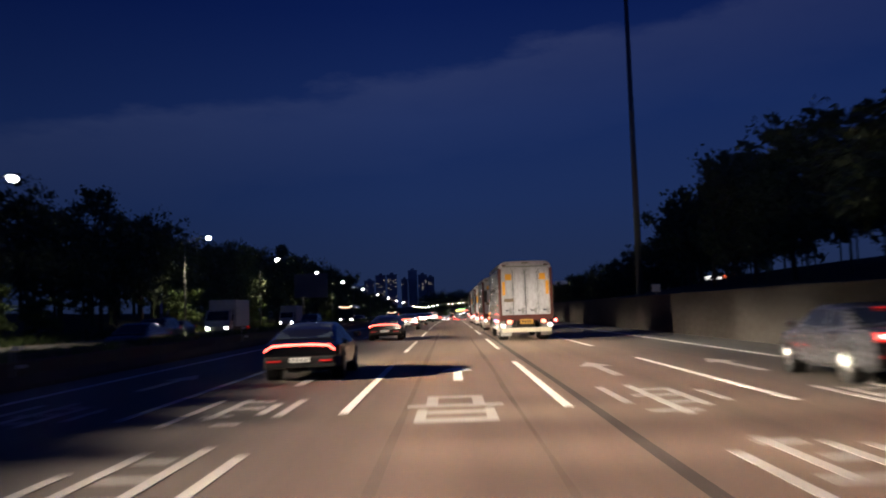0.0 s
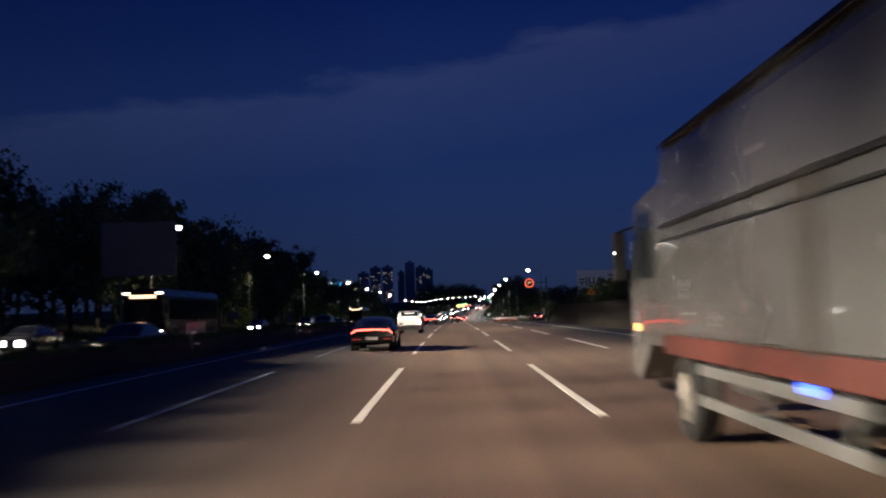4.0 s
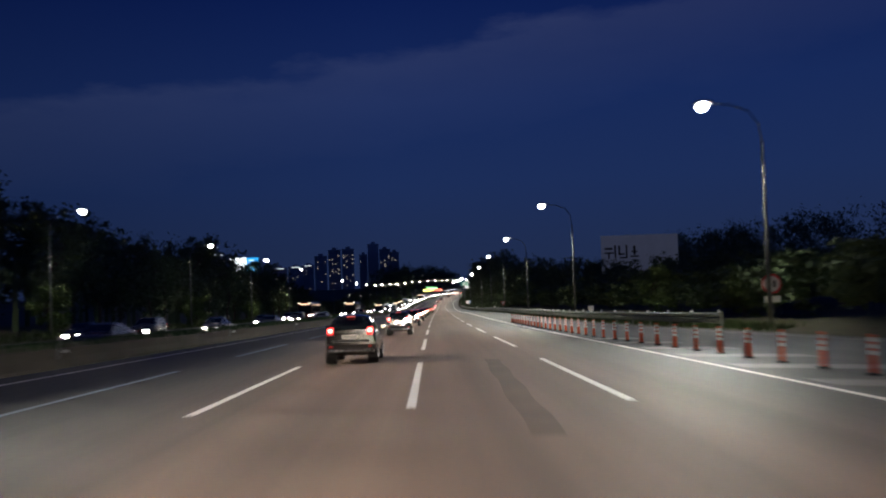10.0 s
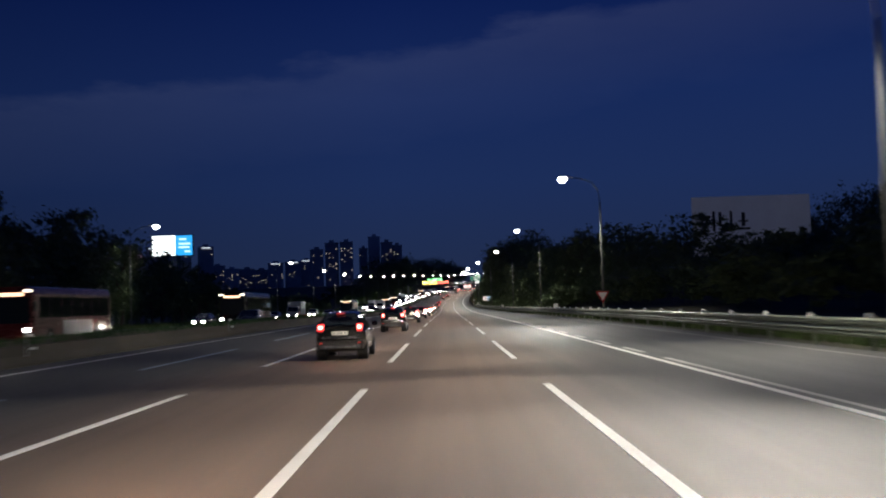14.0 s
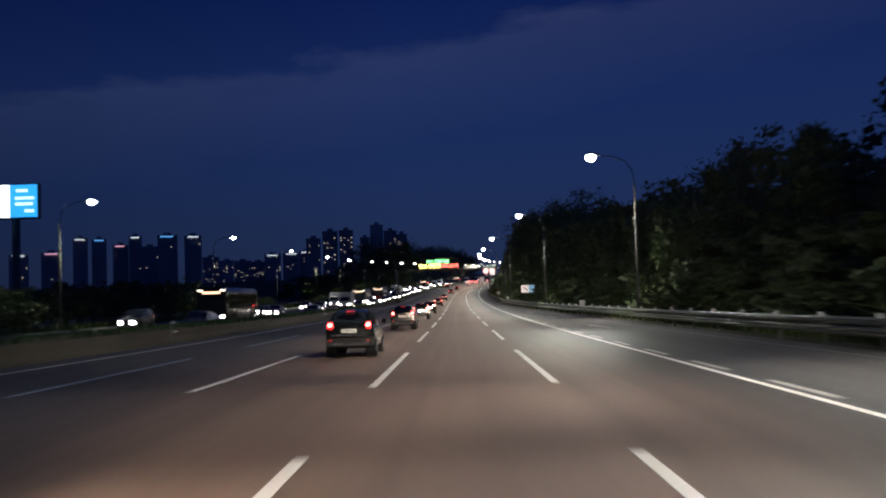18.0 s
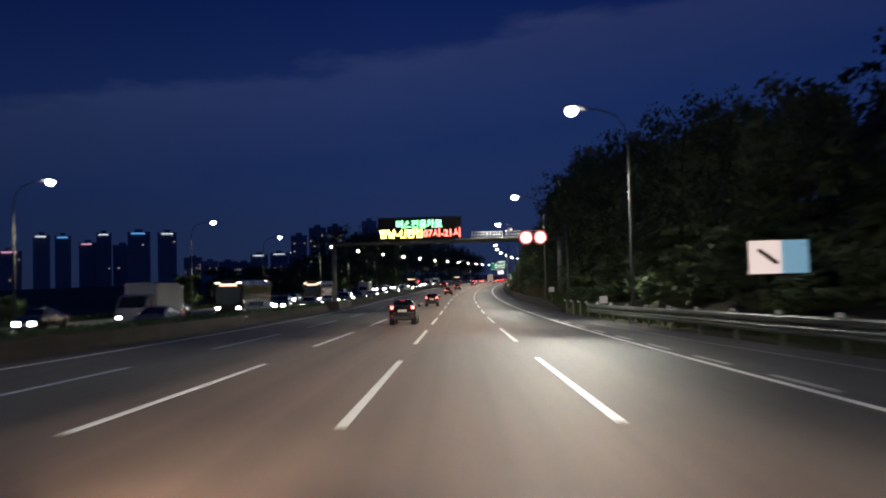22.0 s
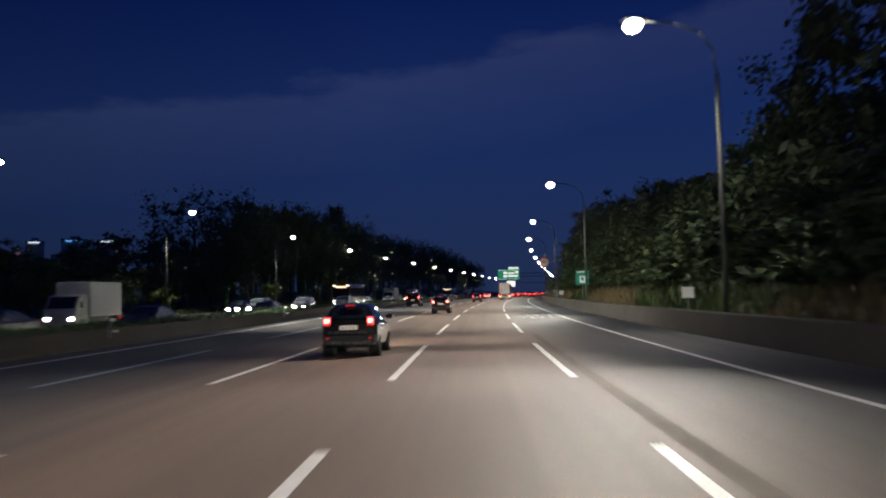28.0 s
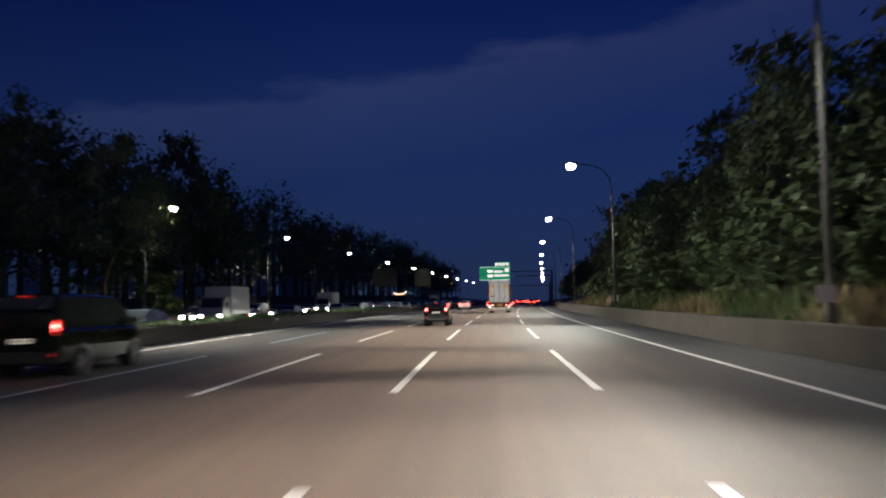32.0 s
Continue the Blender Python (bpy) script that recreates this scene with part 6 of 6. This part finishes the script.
while s < 1330:
    h = left_tree_height(s)
    if h < 2.5:
        s += 8.6
        continue
    if s < 960:
        tree(rnd.choice((0, 1, 2, 3)), s + rnd.uniform(-2, 2), -35.5 + rnd.uniform(-1.2, 1.2), h * rnd.uniform(0.72, 1.1), "trees beyond the oncoming side", "dark leafy tree beyond the oncoming lanes at dusk")
    for k, du in enumerate((1.0, 7.0, 14.0)):
        behind.append((s + 4.2 - 2 * k + rnd.uniform(-2, 2), -36 - du + rnd.uniform(-1.5, 1.5), h * rnd.uniform(0.75, 1.08) * (0.97 + 0.07 * k)))
    s += 8.6 if s < 960 else 11.0
woods("woods_far_side", behind, "dark woods beyond the oncoming carriageway", 32)
for s in (22, 64, 74, 112, 128, 154, 196, 243, 262, 300, 345, 392, 432, 700, 745, 800, 838, 884, 930):
    tree(4, s + rnd.uniform(-3, 3), -32.2 + rnd.uniform(-0.5, 0.4), rnd.uniform(3.2, 5.2), "shrubby trees under the lamps", "low bright-green bushy tree lit by a lamp")
for s in (246, 258, 275, 292, 312, 334, 700, 742, 786, 802, 838, 878):
    tree(4, s + rnd.uniform(-3, 3), right_edge(s) + rnd.uniform(4.5, 6.5), rnd.uniform(2.6, 4.4), "shrubby trees on the verge", "low green bushy tree on the verge")

# mast dressed as a pine
pine = thing("pine_mast", "slim mast with a round tuft like a pine, above the trees", "mast", m=pose(*along(234, -43, 1.0)))
part("shaft", tubed((0, 0, -1.5), (0, 0, 18.6), 0.20, 0.12, 10), BARK, pine, smooth=True)
r = random.Random(3)
verts, faces = [], []
for _ in range(700):
    d = Vector((r.gauss(0, 1), r.gauss(0, 1), r.gauss(0, 1))).normalized() * r.uniform(0.4, 1.0)
    p = Vector((d.x * 1.9, d.y * 1.9, 19.0 + d.z * 1.9))
    a1 = Vector((r.gauss(0, 1), r.gauss(0, 1), r.gauss(0, 1))).normalized() * 0.32
    b1 = a1.orthogonal().normalized() * 0.12
    i = len(verts)
    verts += [p - a1, p + b1, p + a1, p - b1]
    faces.append((i, i + 1, i + 2, i + 3))
tuft = new("tuft", mesh_of("tuft", verts, faces, LEAF))
tuft.parent = pine


def blades(name, spots, mat, label, category, hi, seed, wide=0.05):
    """A thicket of single blades at (s, u, z) spots, as one body of stuff."""
    r = random.Random(seed)
    verts, faces = [], []
    for s, u, z in spots:
        p = Vector(along(s, u, z - 0.04))
        a = r.uniform(0, math.tau)
        h, d = hi * r.uniform(0.45, 1.1), Vector((math.cos(a), math.sin(a), 0))
        lean = Vector((r.gauss(0, 0.28), r.gauss(0, 0.28), 1)) * h
        i = len(verts)
        verts += [p - d * wide, p + d * wide, p + lean + d * wide * 0.2]
        faces.append((i, i + 1, i + 2))
    return tagged(new(name, mesh_of(name, verts, faces, mat)), label, category, kind="stuff")


r = random.Random(21)
spots = []
green = []
for _ in range(34000):
    s, u = r.uniform(652, 960), 13.9 + abs(r.gauss(0, 1.6))
    dry = noise.noise(Vector((s * 0.055, u * 0.3, 7.7))) + 0.35 * noise.noise(Vector((s * 0.4, u * 0.6, 2.2))) > -0.02
    (spots if dry else green).append((s, u, ground_height(s, u)))
blades("dry_grass", spots, DRY, "tall dry straw-coloured grass in patches above the low wall", "grass", 0.85, 5)
blades("bank_weeds", green, GRASS, "dark green weeds between the dry grass on the bank", "grass", 0.7, 15)
spots = []
for _ in range(16000):
    s, u = r.uniform(300, 655), right_edge(r.uniform(300, 655)) + 0.9 + abs(r.gauss(0, 1.2))
    spots.append((s, right_edge(s) + 0.9 + abs(r.gauss(0, 1.2)), 0.0))
blades("verge_grass", spots, GRASS, "rough dark grass behind the guardrail", "grass", 0.55, 6)
spots = [(r.uniform(-20, 960), r.uniform(-10.25, -9.3), 0.68) for _ in range(48000)]
blades("median_grass", spots, GRASS_GREEN, "low green grass along the median planting", "grass", 0.34, 7)
spots = []
for _ in range(26000):
    s, u = r.uniform(-20, 960), -29.4 - abs(r.gauss(0, 2.0))
    spots.append((s, u, ground_height(s, u)))
blades("far_verge_grass", spots, GRASS, "rough grass along the oncoming verge", "grass", 0.7, 8, 0.08)
spots = []
for _ in range(9000):
    s, u = r.uniform(-20, 212), 13.95 + abs(r.gauss(0, 1.5))
    spots.append((s, u, 1.55 + 0.08 * (u - 13.9)))
blades("bank_grass", spots, GRASS, "dark grass on the bank over the retaining wall", "grass", 0.5, 9)

# ---- the city beyond ----
TOWER = material("apartment_wall", (0.42, 0.43, 0.47), 0.8, vary=0.12, scale=0.05)
TOWER_PALE = material("apartment_wall_pale", (0.62, 0.63, 0.66), 0.8, vary=0.10, scale=0.05)
WINDOW_LIT = glow("window_lit", (1.0, 0.90, 0.76), 0.34)
ROOF_BLUE, ROOF_WHITE, ROOF_PINK = glow("roof_light_blue", (0.12, 0.45, 1.0), 1.0), glow("roof_light_white", (0.8, 0.9, 1.0), 1.0), glow("roof_light_pink", (1.0, 0.5, 0.75), 0.8)
pane_me = bpy.data.meshes.new("window")
bm = boxed(-0.85, 0.85, -0.12, 0.0, 0.0, 1.4)
bm.to_mesh(pane_me)
bm.free()
pane_me.materials.append(WINDOW_LIT)
base_z = float(np.interp(503, STEP, _z))


def tower(az, dist, wide, top_deg, lights, crown=None, mat=TOWER, seed=0, warm=0.35):
    """An apartment tower az degrees round and dist metres away from the valley's middle, reaching up to an angle."""
    r = random.Random(seed)
    ex, ey, ez = 11.4, 503.3, base_z + 1.6
    x, y = ex + dist * math.sin(radians(az)), ey + dist * math.cos(radians(az))
    top = ez + dist * math.tan(radians(top_deg))
    b0 = base_z - 25
    b = thing("apartment_building", "distant dark apartment tower with a few lit windows", "apartment building", "apartment towers on the skyline", m=pose(x, y, b0, 0, 0, -az + r.uniform(-8, 8)))
    h = top - b0
    body = part("wall", boxed(-wide / 2, wide / 2, 0, 14, 0, h, 0.3), mat, b)
    part("core", boxed(-wide * 0.18, wide * 0.18, 3, 11, h, h + 4.0), mat, b)
    part("parapet", boxed(-wide / 2 - 0.3, wide / 2 + 0.3, -0.3, 14.3, h - 0.6, h + 0.7), mat, b)
    for k in range(1, 5):
        x0 = -wide / 2 + wide * k / 5
        part("pier", boxed(x0 - 0.35, x0 + 0.35, -0.5, 0, 0, h - 0.6), mat, body)
    if crown:
        part("roof_light", boxed(-wide * 0.34, wide * 0.30, -0.8, -0.35, h - 1.7, h - 0.5), crown, b, "glowing roof-edge light")
    cols, floors = max(3, int(wide / 4.2)), int(h / 2.9)
    for _ in range(lights):
        c, f = r.randrange(cols), int(floors * (1 - r.random() ** 1.5 * 0.62)) - 2
        o = new("window", pane_me)
        o.parent, o.matrix_basis = b, pose(-wide / 2 + wide * (c + 0.5) / cols, -0.02, f * 2.9)


i = 0
for az, dist, wide, top, lights, crown, mat in (
        (-23.8, 1180, 24, 2.30, 2, ROOF_PINK, TOWER), (-22.2, 1160, 17, 3.15, 1, ROOF_WHITE, TOWER), (-21.1, 1170, 17, 3.10, 0, ROOF_BLUE, TOWER), (-19.9, 1200, 18, 2.72, 1, ROOF_PINK, TOWER), (-19.0, 1190, 16, 3.25, 1, ROOF_WHITE, TOWER),
        (-17.1, 1160, 24, 3.30, 1, ROOF_BLUE, TOWER), (-15.5, 1150, 20, 3.26, 1, ROOF_WHITE, TOWER), (-25.6, 1180, 22, 2.2, 2, ROOF_WHITE, TOWER), (-18.1, 1290, 24, 2.6, 2, None, TOWER),
        (-14.4, 1500, 26, 1.85, 12, None, TOWER), (-13.4, 1520, 24, 1.62, 10, None, TOWER_PALE), (-12.4, 1540, 28, 1.58, 16, None, TOWER), (-11.4, 1500, 26, 1.50, 16, None, TOWER),
        (-10.5, 1450, 26, 1.95, 5, ROOF_WHITE, TOWER), (-9.3, 1460, 26, 2.02, 4, ROOF_WHITE, TOWER), (-8.4, 1480, 20, 2.10, 4, ROOF_WHITE, TOWER),
        (-7.9, 1060, 16, 2.95, 8, None, TOWER), (-6.9, 1070, 17, 3.40, 16, None, TOWER), (-5.8, 1065, 17, 3.45, 18, None, TOWER), (-4.6, 1090, 11, 2.95, 2, None, TOWER), (-3.8, 1100, 16, 3.75, 0, None, TOWER_PALE), (-2.9, 1070, 16, 3.35, 12, None, TOWER), (-2.1, 1075, 12, 3.10, 6, None, TOWER)):
    tower(az, dist, wide, top, lights, crown, mat, seed=40 + i)
    i += 1
